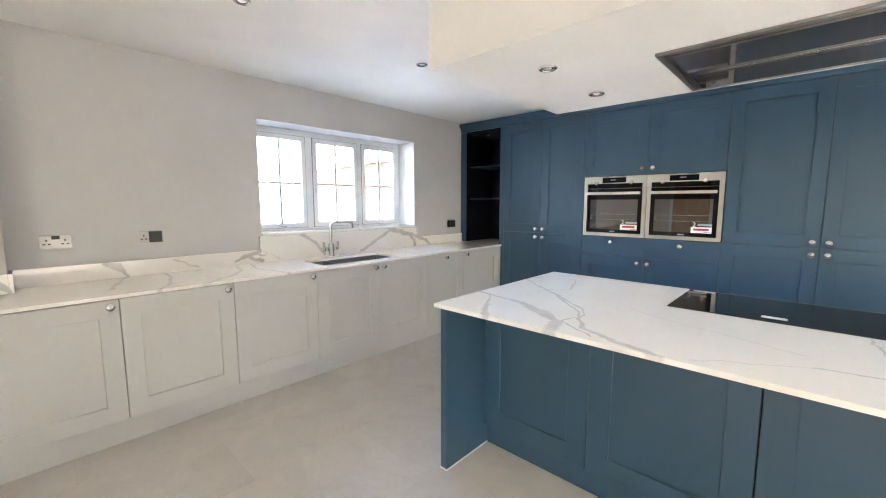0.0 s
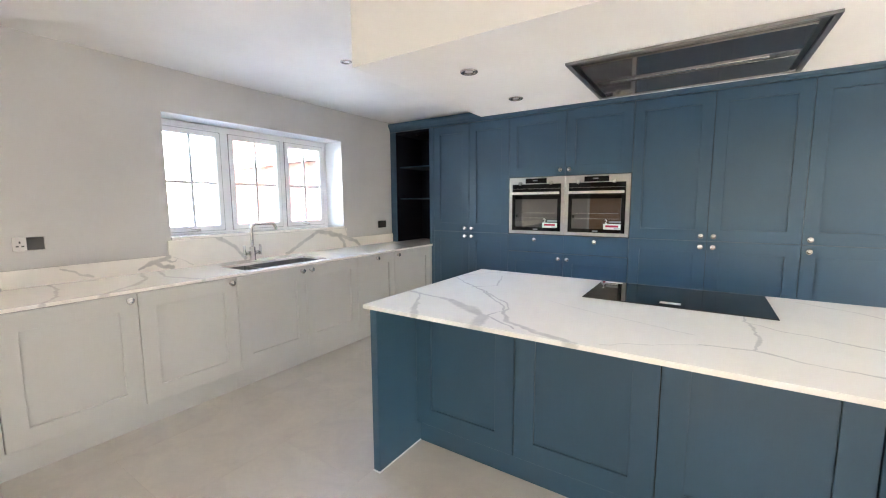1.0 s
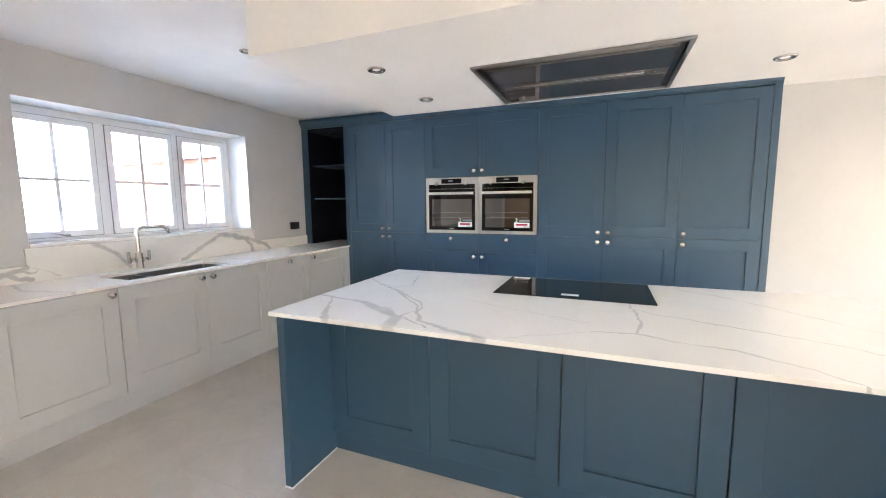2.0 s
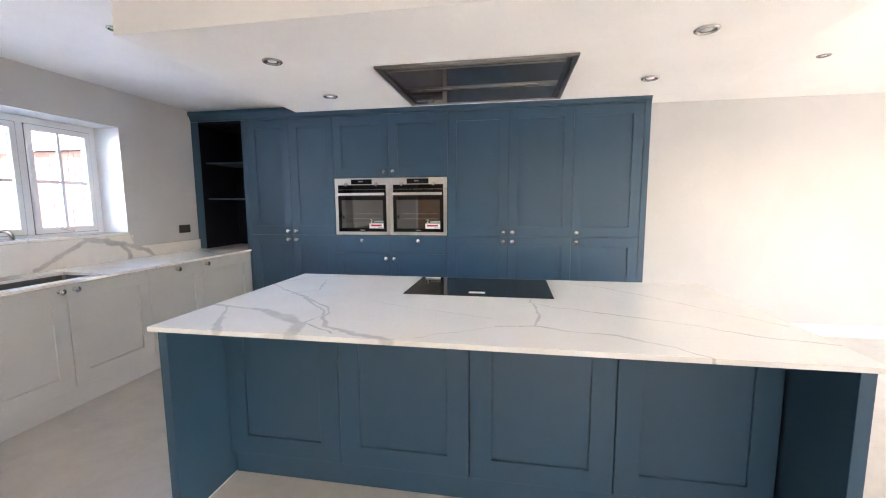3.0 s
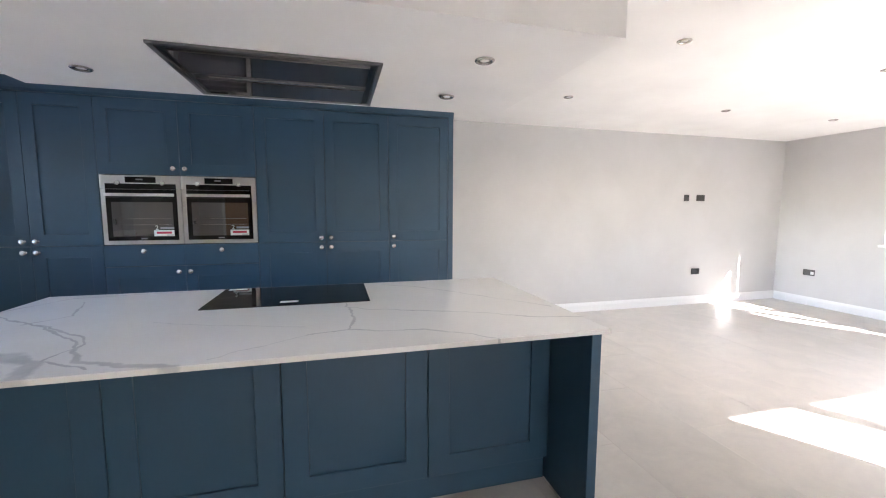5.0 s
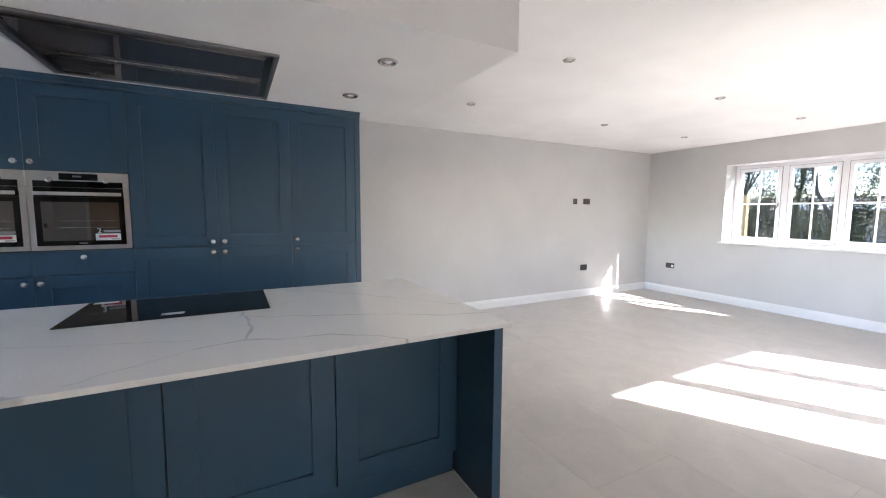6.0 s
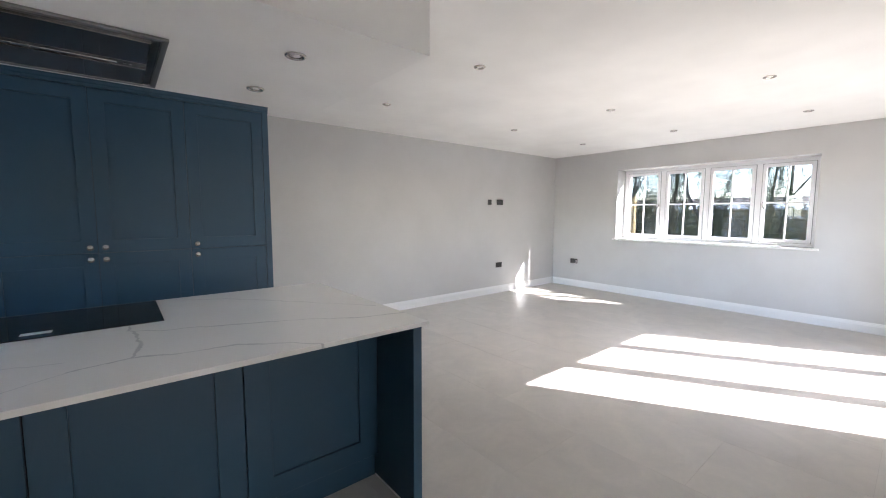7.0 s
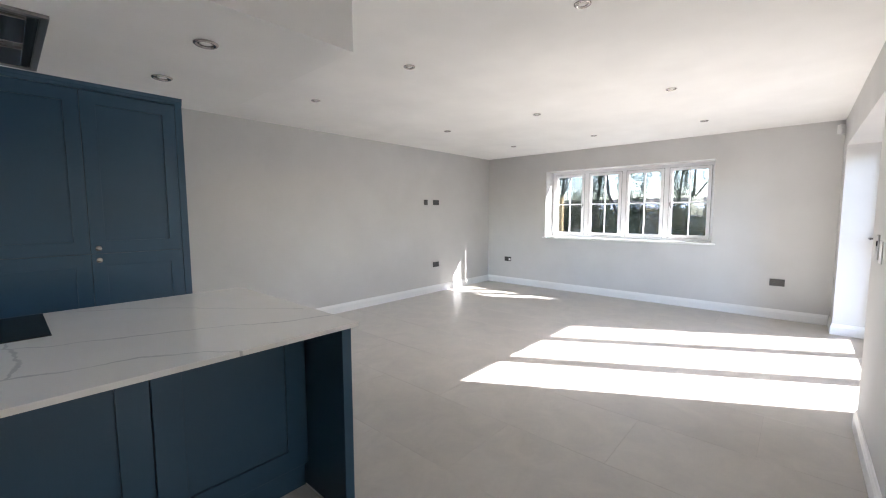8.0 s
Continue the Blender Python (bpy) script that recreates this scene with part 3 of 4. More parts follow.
tap = tagged(empty("tap", pose(-2.945, 1.895, TOP)), label="brushed steel mixer tap with squared swan neck and two levers", category="tap")
part("base", lathe([(0.031, 0), (0.031, 0.010), (0.025, 0.014), (0.025, 0.120), (0.020, 0.127), (0.015, 0.130), (0.0, 0.130)]), NICKEL, tap)
bend = [(0.0, 0.12 + 0.02 * i) for i in range(9)]
bend += [(0.045 - 0.045 * math.cos(a), 0.283 + 0.045 * math.sin(a)) for a in [math.pi / 2 * i / 8 for i in range(1, 9)]]
bend += [(0.045 + 0.02 * i, 0.328) for i in range(1, 7)]
bend += [(0.165 + 0.04 * math.sin(a), 0.288 + 0.04 * math.cos(a)) for a in [1.25 * i / 6 for i in range(0, 7)]]
bend += [(0.214, 0.268)]
part("spout", tube([(0.30 * d, 0.954 * d, z) for d, z in bend], 0.0135, 16), NICKEL, tap)
for s in (-1, 1):
    part("valve", tube([(0, s * 0.02, 0.072), (0, s * 0.062, 0.072)], 0.017), NICKEL, tap)
    part("lever", tube([(0, s * 0.072, 0.050), (0, s * 0.072, 0.068), (0, s * 0.075, 0.142)], 0.011), NICKEL, tap)


# ---- tall blue cabinets ----
Z_SPLIT, Z_DTOP = 1.053, 2.288
Z_KU, Z_KL = 1.096, 1.004


def tall_cabinet(x0, x1, doors, label, back=0.585):
    """A tall larder: body, upper and lower shaker doors with (x0, x1, knob on the right?)."""
    cab = tagged(empty("tall_cabinet", pose(x0, FRONT, 0)), label=label, category="cabinet", group="tall blue cabinets")
    part("carcass", block((0.001, x1 - x0 - 0.001, 0.022, back, 0.15, Z_DTOP), bevel=0.001), CARCASS, cab)
    for a, b, right in doors:
        kx = (b - 0.045 if right else a + 0.045) - x0
        shaker_door(cab, a - x0, Z_SPLIT, b - a, Z_DTOP - Z_SPLIT, BLUE, [(kx, Z_KU)], rail=0.095)
        shaker_door(cab, a - x0, 0.152, b - a, Z_SPLIT - 0.152, BLUE, [(kx, Z_KL)], rail=0.095)
    return cab


left = tall_cabinet(-2.425, -1.397, [(-2.385, -1.893, 1), (-1.893, -1.397, 0)], "tall blue shaker larder with four doors beside the open shelves")
part("filler", block((0.0, 0.039, 0.0, 0.02, 0.152, Z_DTOP), bevel=0.001), BLUE, left)
tall_cabinet(-0.182, 1.028, [(-0.182, 0.423, 1), (0.423, 1.028, 0)], "tall blue shaker larder with double doors beside the ovens")
tall_cabinet(1.028, 1.640, [(1.028, 1.640, 0)], "single tall blue shaker larder at the end of the row")
tagged(part("end_panel", block((1.641, 1.694, FRONT - 0.004, YB - 0.002, 0.001, Z_DTOP + 0.02), bevel=0.0015), BLUE), label="blue painted end panel closing the cabinet row", category="panel")

oven_cab = tagged(empty("oven_housing", pose(-1.397, FRONT, 0)), label="blue housing unit holding two built-in ovens", category="cabinet", group="tall blue cabinets")
OW = 1.215
OV0, OV1 = 1.058, 1.651
part("carcass", block((0.0, OW, 0.022, 0.585, 0.15, OV0 - 0.004), (0.0, OW, 0.022, 0.585, OV1 + 0.006, Z_DTOP), (0.0, OW, 0.56, 0.585, OV0, OV1), bevel=0.001), CARCASS, oven_cab)
for a, b, right in ((0.0, OW / 2, 1), (OW / 2, OW, 0)):
    kx = b - 0.045 if right else a + 0.045
    shaker_door(oven_cab, a, OV1 + 0.004, b - a, Z_DTOP - OV1 - 0.004, BLUE, [(kx, 1.712)])
    shaker_door(oven_cab, a, 0.152, b - a, 0.864 - 0.152, BLUE, [(kx, 0.812)])
    drawer = part("drawer_front", block((a + 0.0015, b - 0.0015 if not right else b, 0, 0.02, 0.868, OV0 - 0.008), bevel=0.0015), BLUE, oven_cab)
    knob(drawer, (a + b) / 2, 1.001)
tall_plinth = tagged(empty("plinth", pose(0, FRONT + 0.05, 0)), label="blue plinth boards under the tall cabinets", category="plinth")
for x0, x1 in ((-2.425, -0.183), (-0.1815, 1.640)):
    part("board", block((x0, x1, 0.0, 0.02, 0.001, 0.149), bevel=0.001), BLUE, tall_plinth)


def cornice_bm(x0, x1):
    prof = [(0.0, 0.0), (0.0, 0.022), (-0.006, 0.030), (-0.010, 0.045), (-0.022, 0.060), (-0.034, 0.072), (-0.034, 0.104), (0.04, 0.104), (0.04, 0.0)]
    bm = bmesh.new()
    ends = [[bm.verts.new((x, FRONT + d - 0.002, Z_DTOP + 0.004 + z)) for d, z in prof] for x in (x0, x1)]
    k = len(prof)
    for i in range(k):
        bm.faces.new((ends[0][i], ends[0][(i + 1) % k], ends[1][(i + 1) % k], ends[1][i]))
    bm.faces.new(ends[0])
    bm.faces.new(ends[1][::-1])
    return bm


tagged(part("cornice", cornice_bm(XL + 0.001, 1.697), BLUE), label="blue moulded cornice along the tall cabinets", category="cornice")

shelf = tagged(empty("shelf_unit", pose(XL + 0.001, FRONT, TOP)), label="open dark blue shelf unit standing on the worktop", category="shelf")
SW, SH, SD = -2.426 - XL - 0.001, Z_DTOP - TOP, 0.59
part("side_panel", block((0.0, 0.095, 0.0, 0.02, 0.001, SH), (0.075, 0.0945, 0.02, SD, 0.001, SH), bevel=0.001), BLUE, shelf)
# thin sheets over the blue sides' inner faces carry the painted shade
part("shade_sheet", block((0.0946, 0.096, 0.004, SD - 0.021, 0.002, SH - 0.026)), SHELF_SHADE, shelf, "near-black sheet shading the shelf interior")
part("side_panel", block((SW - 0.024, SW - 0.001, 0.0, SD, 0.001, SH), bevel=0.001), BLUE, shelf)
part("shade_sheet", block((SW - 0.0255, SW - 0.0241, 0.004, SD - 0.021, 0.002, SH - 0.026)), SHELF_SHADE, shelf, "near-black sheet shading the shelf interior")
part("back_panel", block((0.096, SW - 0.026, SD - 0.02, SD, 0.001, SH), bevel=0.001), SHELF_SHADE, shelf)
part("top_panel", block((0.0965, SW - 0.026, 0.0, SD - 0.021, SH - 0.025, SH), bevel=0.001), SHELF_SHADE, shelf)
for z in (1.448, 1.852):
    sh = part("shelf", block((0.0965, SW - 0.026, 0.08, SD - 0.021, z - TOP - 0.008, z - TOP + 0.008), bevel=0.001), SHELF_SHADE, shelf)
    part("edge", block((0.0965, SW - 0.026, 0.077, 0.0799, z - TOP - 0.008, z - TOP + 0.008)), BLUE, sh, "blue painted shelf edge")
puck = part("downlight", lathe([(0.032, 0), (0.032, -0.012), (0.024, -0.014), (0.0, -0.014)]), NICKEL, shelf, "small round chrome shelf light")
puck.matrix_local = pose(0.30, 0.20, SH - 0.026)


# ---- ovens ----
def sticker(parent, x, y, z, w, h):
    part("sticker", block((x, x + w, y - 0.001, y, z, z + h)), WHITE_PLASTIC, parent, "white sticker with a red printed line")
    part("print", block((x + 0.02, x + w - 0.02, y - 0.0016, y - 0.001, z + 0.4 * h, z + 0.78 * h)), RED_INK, parent, "red print bar")
    part("print", block((x + w * 0.62, x + w - 0.006, y - 0.0016, y - 0.001, z + 0.1 * h, z + 0.26 * h)), GREY_INK, parent, "grey print bar")


def letters(parent, text, size, m, material, label):
    cu = bpy.data.curves.new("print", "FONT")
    cu.body, cu.size, cu.extrude = text, size, 0.0003
    tmp = new("print", cu)
    me = bpy.data.meshes.new_from_object(tmp)
    bpy.data.objects.remove(tmp)
    me.materials.clear()
    me.materials.append(material)
    ob = new("print", me)
    ob.parent = parent
    ob.matrix_local = m
    ob["label"] = label
    return ob


def oven(x0):
    w, h = 0.600, OV1 - OV0
    ov = tagged(empty("oven", pose(x0, FRONT - 0.004, OV0)), label="built-in oven with steel trim and dark glass door", category="oven", group="built-in ovens")
    hp = 0.072
    part("body", block((0.02, w - 0.02, 0.024, 0.55, 0.01, h - 0.01), bevel=0.002), BLACK, ov)
    panel = part("control_panel", block((0.002, w - 0.002, 0.0, 0.024, h - 0.1165, h - 0.001), bevel=0.002), STEEL, ov, "brushed steel control panel")
    part("display", block((0.185, 0.412, -0.002, 0.0005, h - 0.064, h - 0.014), bevel=0.0008), BLACK_GLASS, panel, "black glass display")
    part("print", block((0.265, 0.315, -0.0026, -0.002, h - 0.042, h - 0.030)), GREY_INK, panel, "pale display digits bar")
    for x in (0.130, 0.462):
        k = part("dial", turned(lathe([(0.020, 0), (0.020, 0.012), (0.018, 0.016), (0.0, 0.016)]), pose(0, 0, 0, 90)), NICKEL, panel, "round steel dial")
        k.matrix_local = pose(x, 0, h - 0.066)
    door = part("door", frame_bm(0.002, w - 0.002, 0.001, h - 0.1185, 0.034, 0.0, 0.022, 0.002), STEEL, ov, "steel framed drop-down door")
    hd = h - 0.168
    part("glass", block((0.036, w - 0.036, 0.001, 0.008, 0.035, hd - 0.022), bevel=0.001), SMOKED, door, "smoked glass")
    part("vent", block((0.038, w - 0.038, -0.0015, 0.012, h - 0.117, h - hp), bevel=0.001), BLACK_GLASS, panel, "black band below the display")
    part("top_rail", block((0.038, w - 0.038, -0.0018, 0.012, hd - 0.021, h - 0.120), bevel=0.001), BLACK_GLASS, door, "black glass rail behind the handle")
    part("border", frame_bm(0.036, w - 0.036, 0.035, hd - 0.024, 0.036, -0.0003, 0.001, 0), BLACK_GLASS, door, "black glass border")
    part("handle", block((0.045, w - 0.045, -0.045, -0.030, hd - 0.012, hd + 0.014), (0.06, 0.08, -0.032, 0.0, hd - 0.008, hd + 0.010), (w - 0.08, w - 0.06, -0.032, 0.0, hd - 0.008, hd + 0.010), bevel=0.003), HANDLE_STEEL, door, "bright steel bar handle")
    part("latch", block((0.080, 0.100, -0.004, 0.0, 0.172, 0.206), bevel=0.003), BLACK, door, "small black latch on the glass")
    for z in (0.170, 0.222):
        part("rack", tube([(0.09, 0.0005, z), (w - 0.09, 0.0005, z)], 0.0015, 6), NICKEL, door, "wire oven shelf seen through the glass")
    sticker(door, 0.375, 0.0, 0.070, 0.155, 0.052)
    letters(door, "2", 0.055, pose(0.385, -0.001, 0.126, 90), WHITE_INK, "white printed 2")
    part("print", block((0.425, 0.530, -0.0008, -0.0002, 0.132, 0.150)), GREY_INK, door, "grey print bar")
    part("print", block((0.275, 0.325, -0.0008, -0.0002, 0.045, 0.056)), GREY_INK, door, "grey print bar")
    return ov


first = oven(-1.389)
copy_thing(first, pose(-0.787, FRONT - 0.004, OV0))


# ---- island ----
IX0, IX1, IY0, IY1 = -1.006, 1.596, 1.295, 2.563
isl = tagged(empty("island", pose(0, 0, 0)), label="dark blue kitchen island with shaker panels and end panels", category="island")
part("body", block((-0.931, 1.521, 1.648, 2.52, 0.15, TOP - 0.021), bevel=0.001), CARCASS, isl)
for x0, x1 in ((-0.974, -0.932), (1.522, 1.567)):
    ep = part("end_panel", block((x0, x1, 1.312, 2.545, 0.0015, TOP - 0.0205), bevel=0.002), BLUE, isl)
for box in ((-0.9320, -0.9275, 1.312, 1.66, 0.0, 0.006), (-0.974, -0.9275, 1.3060, 1.3115, 0.0, 0.006), (1.5175, 1.5218, 1.312, 1.66, 0.0, 0.006)):
    part("seal", block(box), WHITE_PLASTIC, isl, "white sealant bead at the foot")
part("plinth", block((-0.9275, 1.5175, 1.662, 1.682, 0.001, 0.128), bevel=0.001), BLUE, isl)
for a, b in ((-0.930, -0.334), (-0.334, 0.286), (0.286, 0.905), (0.905, 1.520)):
    shaker_door(isl, a, 0.130, b - a, TOP - 0.024 - 0.130, BLUE, y=1.626, name="panel", gap=0.0025, stile=0.098)
it = block((IX0, IX1, IY0, IY1, TOP - 0.02, TOP), bevel=0.002)
tagged(part("worktop", it, ISLAND_QUARTZ), label="white grey-veined quartz island worktop", category="worktop")

hob = tagged(empty("hob", pose(0, 0, TOP)), label="flush black glass induction hob on the island", category="hob")
part("glass", block((-0.125, 0.684, 2.031, 2.532, 0.0002, 0.005), bevel=0.0015), BLACK_GLASS, hob)
part("sticker", block((0.232, 0.322, 2.085, 2.125, 0.005, 0.0056)), WHITE_PLASTIC, hob, "small white sticker")
part("sticker", block((-0.10, 0.0, 2.487, 2.522, 0.005, 0.0056)), WHITE_PLASTIC, hob, "small white sticker")

# ---- ceiling extractor ----
hood = tagged(empty("extractor_hood", pose(0, 0, BOX)), label="flush ceiling extractor with dark glass panels and steel rim", category="extractor")
HX0, HX1, HY0, HY1 = -0.166, 0.733, 1.748, 2.454


def flat_frame(x0, x1, y0, y1, w, z0, z1, bevel=0.0015):
    return block((x0, x1, y0, y0 + w, z0, z1), (x0, x1, y1 - w, y1, z0, z1), (x0, x0 + w, y0 + w, y1 - w, z0, z1), (x1 - w, x1, y0 + w, y1 - w, z0, z1), bevel=bevel)


part("rim", flat_frame(HX0, HX1, HY0, HY1, 0.021, -0.012, -0.001), RIM_STEEL, hood, "satin steel rim")
part("tray", block((HX0 + 0.0215, HX1 - 0.0215, HY0 + 0.0215, HY1 - 0.0215, -0.003, -0.0005)), BLACK, hood, "dark recess")
part("inner_frame", flat_frame(HX0 + 0.030, HX1 - 0.030, HY0 + 0.030, HY1 - 0.030, 0.020, -0.008, -0.0031), BLACK, hood, "black inner frame")
for y0, y1 in ((HY0 + 0.055, HY0 + 0.320), (HY0 + 0.405, HY1 - 0.055)):
    glass = part("glass_panel", block((HX0 + 0.055, HX1 - 0.055, y0, y1, -0.015, -0.005), bevel=0.001), HOOD_GLASS, hood, "dark glass panel")
    part("trim", flat_frame(HX0 + 0.052, HX1 - 0.052, y0 - 0.003, y1 + 0.003, 0.002, -0.016, -0.005, 0.0005), CHROME, glass, "thin steel edge")
part("light_bar", block((HX0 + 0.075, HX1 - 0.075, HY0 + 0.330, HY0 + 0.396, -0.014, -0.004), bevel=0.002), BLACK, hood, "black light bar")
part("lamp_strip", block((HX0 + 0.12, HX1 - 0.15, HY0 + 0.352, HY0 + 0.372, -0.018, -0.0135), bevel=0.002), NICKEL, hood, "bright steel lamp strip")
for x in (HX1 - 0.125, HX1 - 0.105):
    part("button", turned(lathe([(0.005, 0), (0.005, -0.003), (0.0, -0.003)], 12), pose(x, HY0 + 0.362, -0.014)), NICKEL, hood, "small round button")


# ---- ceiling spots ----
def downlight(x, y, z):
    lamp = tagged(empty("downlight", pose(x, y, z)), label="round recessed chrome ceiling spotlight, switched off", category="downlight", group="ceiling spotlights")
    part("bezel", lathe([(0.030, -0.001), (0.043, -0.001), (0.043, -0.004), (0.038, -0.008), (0.030, -0.007), (0.028, -0.002)], 32), CHROME, lamp)
    part("reflector", lathe([(0.0285, -0.0012), (0.0275, -0.0035), (0.021, -0.0025), (0.0, -0.0025)], 24), CHROME, lamp, "chrome reflector ring")
    part("lens", lathe([(0.0195, -0.0028), (0.018, -0.0045), (0.011, -0.0062), (0.0, -0.0066)], 24), LAMP_GLASS, lamp, "frosted lamp lens")
    return lamp


spot = downlight(-0.577, 1.606, BOX)
for x, y, z in [(-0.583, 2.181, BOX), (1.148, 1.604, BOX), (1.137, 2.170, BOX)] + \
        [(x, y, ZC) for x in (-1.856, 2.63, 4.50, 6.086) for y in (0.768, 2.046, 3.322) if (x, y) != (-1.856, 3.322)]:
    copy_thing(spot, pose(x, y, z))


# ---- electrical plates ----
def plate(name, label, cat, m, w, h, material, holes=(), rocker=()):
    pl = tagged(empty(name, m), label=label, category=cat)
    part("plate", block((-w / 2, w / 2, -0.006, 0.0, -h / 2, h / 2), bevel=0.002), material, pl)
    for x, z, a, b in holes:
        part("slot", block((x - a / 2, x + a / 2, -0.0066, -0.004, z - b / 2, z + b / 2)), BLACK, pl, "dark pin slot")
    for x, z, a, b in rocker:
        part("switch", block((x - a / 2, x + a / 2, -0.010, -0.005, z - b / 2, z + b / 2), bevel=0.0015), BLACK, pl, "black rocker switch")
    return pl


def socket_holes(x):
    return [(x, 0.010, 0.008, 0.013), (x - 0.012, -0.014, 0.013, 0.008), (x + 0.012, -0.014, 0.013, 0.008)]


DOUBLE = socket_holes(-0.042) + socket_holes(0.042)
plate("socket", "brushed steel double socket on the wall above the worktop", "socket", pose(XL, 0.046, 1.149, 0, 0, 90), 0.146, 0.086, SATIN_STEEL, DOUBLE, [(0.0, 0.026, 0.038, 0.022)])
plate("socket", "brushed steel socket with black switched half", "socket", pose(XL, 0.530, 1.151, 0, 0, 90), 0.146, 0.086, SATIN_STEEL, socket_holes(-0.040), [(0.028, 0.0, 0.078, 0.078), (0.0, 0.030, 0.022, 0.016)])
plate("socket", "black double socket by the shelf unit", "socket", pose(XL, 3.740, 1.124, 0, 0, 90), 0.146, 0.086, BLACK, DOUBLE)
plate("socket", "small black nickel wall plate for a television", "socket", pose(5.335, YB, 1.544), 0.086, 0.086, GREY_METAL, [(0, 0, 0.012, 0.012)])
plate("socket", "black nickel double wall plate for a television", "socket", pose(5.585, YB, 1.546), 0.146, 0.086, GREY_METAL, DOUBLE)
plate("socket", "black nickel double socket above the skirting", "socket", pose(5.575, YB, 0.482), 0.146, 0.086, GREY_METAL, DOUBLE)
low_socket = plate("socket", "black nickel double socket with one white module under the window", "socket", pose(XE, 4.075, 0.476, 0, 0, -90), 0.146, 0.086, GREY_METAL, DOUBLE)
part("module", block((0.022, 0.062, -0.009, -0.005, -0.026, 0.016), bevel=0.002), WHITE_PLASTIC, low_socket, "white outlet module")
plate("socket", "wide black nickel socket near the glazed doors", "socket", pose(XE, 0.054, 0.466, 0, 0, -90), 0.150, 0.090, GREY_METAL, DOUBLE)
plate("light_switch", "steel light switch beside the glazed doors", "switch", pose(3.84, YS, 1.16, 0, 0, 180), 0.086, 0.14, STEEL, rocker=[(0, 0.02, 0.02, 0.03)])
plate("light_switch", "white control plate beside the glazed doors", "switch", pose(3.70, YS, 1.14, 0, 0, 180), 0.086, 0.12, WHITE_PLASTIC)
sensor = tagged(empty("alarm_sensor", pose(XE - 0.03, YS + 0.035, 2.305, 0, 0, -45)), label="white movement sensor of the alarm high in the corner", category="sensor")
part("housing", block((-0.032, 0.032, -0.022, 0.022, -0.055, 0.055), bevel=0.010), WHITE_PLASTIC, sensor)
part("lens", block((-0.024, 0.024, -0.026, -0.018, -0.040, 0.005), bevel=0.006), LAMP_GLASS, sensor)

# oak door behind the kitchen, seen only in the dark glass
oak = tagged(empty("door_2", pose(-2.42, YK, 0)), label="plain oak veneer door in a white frame", category="door", kind="structure")
part("leaf", block((0.0, 0.84, 0.001, 0.044, 0.006, 2.02), bevel=0.002), OAK, oak)
part("architrave", block((-0.075, -0.003, 0.0, 0.02, 0.0, 2.10), (0.843, 0.915, 0.0, 0.02, 0.0, 2.10), (-0.075, 0.915, 0.0, 0.02, 2.023, 2.095), bevel=0.002), GLOSS_WHITE, oak)


# ---- outside ----
ground = tagged(part("ground", block((-300, 300, -300, 300, -0.20, -0.18)), paint("rough lawn", (0.10, 0.12, 0.05), 0.9, 0.35, 0.5, 30)), kind="structure")
PAVING = paint("grey paving", (0.17, 0.165, 0.155), 0.8, 0.08)
slab("terrace", (XK + 0.32, 10.0, -7.0, YS - 0.43, -0.17, -0.04), PAVING)
slab("back_terrace", (-3.0, XK + 0.31, -7.0, YK - 0.31, -0.17, -0.04), PAVING)
tagged(part("driveway", block((-290.0, XL - 0.36, -20.0, 4.85, -0.17, -0.06), (-290.0, -9.9, 4.85, 240.0, -0.17, -0.06)), paint("pale gravel", (0.42, 0.39, 0.35), 0.9, 0.12, 0.6, 60)), kind="structure")


def brick_material():
    m = mat("red brick", (0.36, 0.13, 0.08), 0.85)
    n = Nodes(m)
    co = n.world()
    sep = n.add("ShaderNodeSeparateXYZ", Vector=co)
    flat = n.t.nodes.new("ShaderNodeCombineXYZ")
    n.set(flat, "X", n.math("ADD", sep.outputs[0], sep.outputs[1]))
    n.set(flat, "Y", sep.outputs[2])
    br = n.add("ShaderNodeTexBrick", Vector=flat.outputs[0], Color1=(0.090, 0.030, 0.019, 1), Color2=(0.068, 0.021, 0.013, 1), Mortar=(0.115, 0.075, 0.057, 1), Scale=1.0, Mortar_Size=0.006)
    br.inputs["Brick Width"].default_value, br.inputs["Row Height"].default_value = 0.225, 0.075
    grime = n.ramp(n.noise(co, 6.0, 5.0).outputs[0], [(0.3, (0.75, 0.75, 0.75)), (0.7, (1.15, 1.12, 1.1))])
    n.set(n.b, "Base Color", n.mix(1.0, br.outputs[0], grime, "MULTIPLY"))
    n.bump(br.outputs[1], -0.5, 0.01)
    return m


garage = tagged(empty("garage", pose(0, 0, 0)), label="red brick garage with white fascia and tiled roof", category="building")
garage_wall = part("wall", block((-9.6, -4.2, 4.9, 9.5, -0.18, 2.18)), brick_material(), garage)


def single_brick_material():
    """One fired brick; each takes its own tone."""
    m = mat("fired brick", (0.13, 0.055, 0.042), 0.85)
    n = Nodes(m)
    info = n.t.nodes.new("ShaderNodeObjectInfo")
    tone = n.ramp(info.outputs["Random"], [(0.0, (0.062, 0.016, 0.009)), (0.55, (0.085, 0.024, 0.013)), (0.9, (0.105, 0.037, 0.022)), (1.0, (0.125, 0.072, 0.054))])
    grime = n.ramp(n.noise(n.world(), 38.0, 5.0).outputs[0], [(0.3, (0.82, 0.82, 0.82)), (0.7, (1.1, 1.1, 1.08))])
    n.set(n.b, "Base Color", n.mix(1.0, tone, grime, "MULTIPLY"))
    n.bump(n.noise(n.world(), 90.0, 4.0).outputs[0], 0.4, 0.002)
    return m


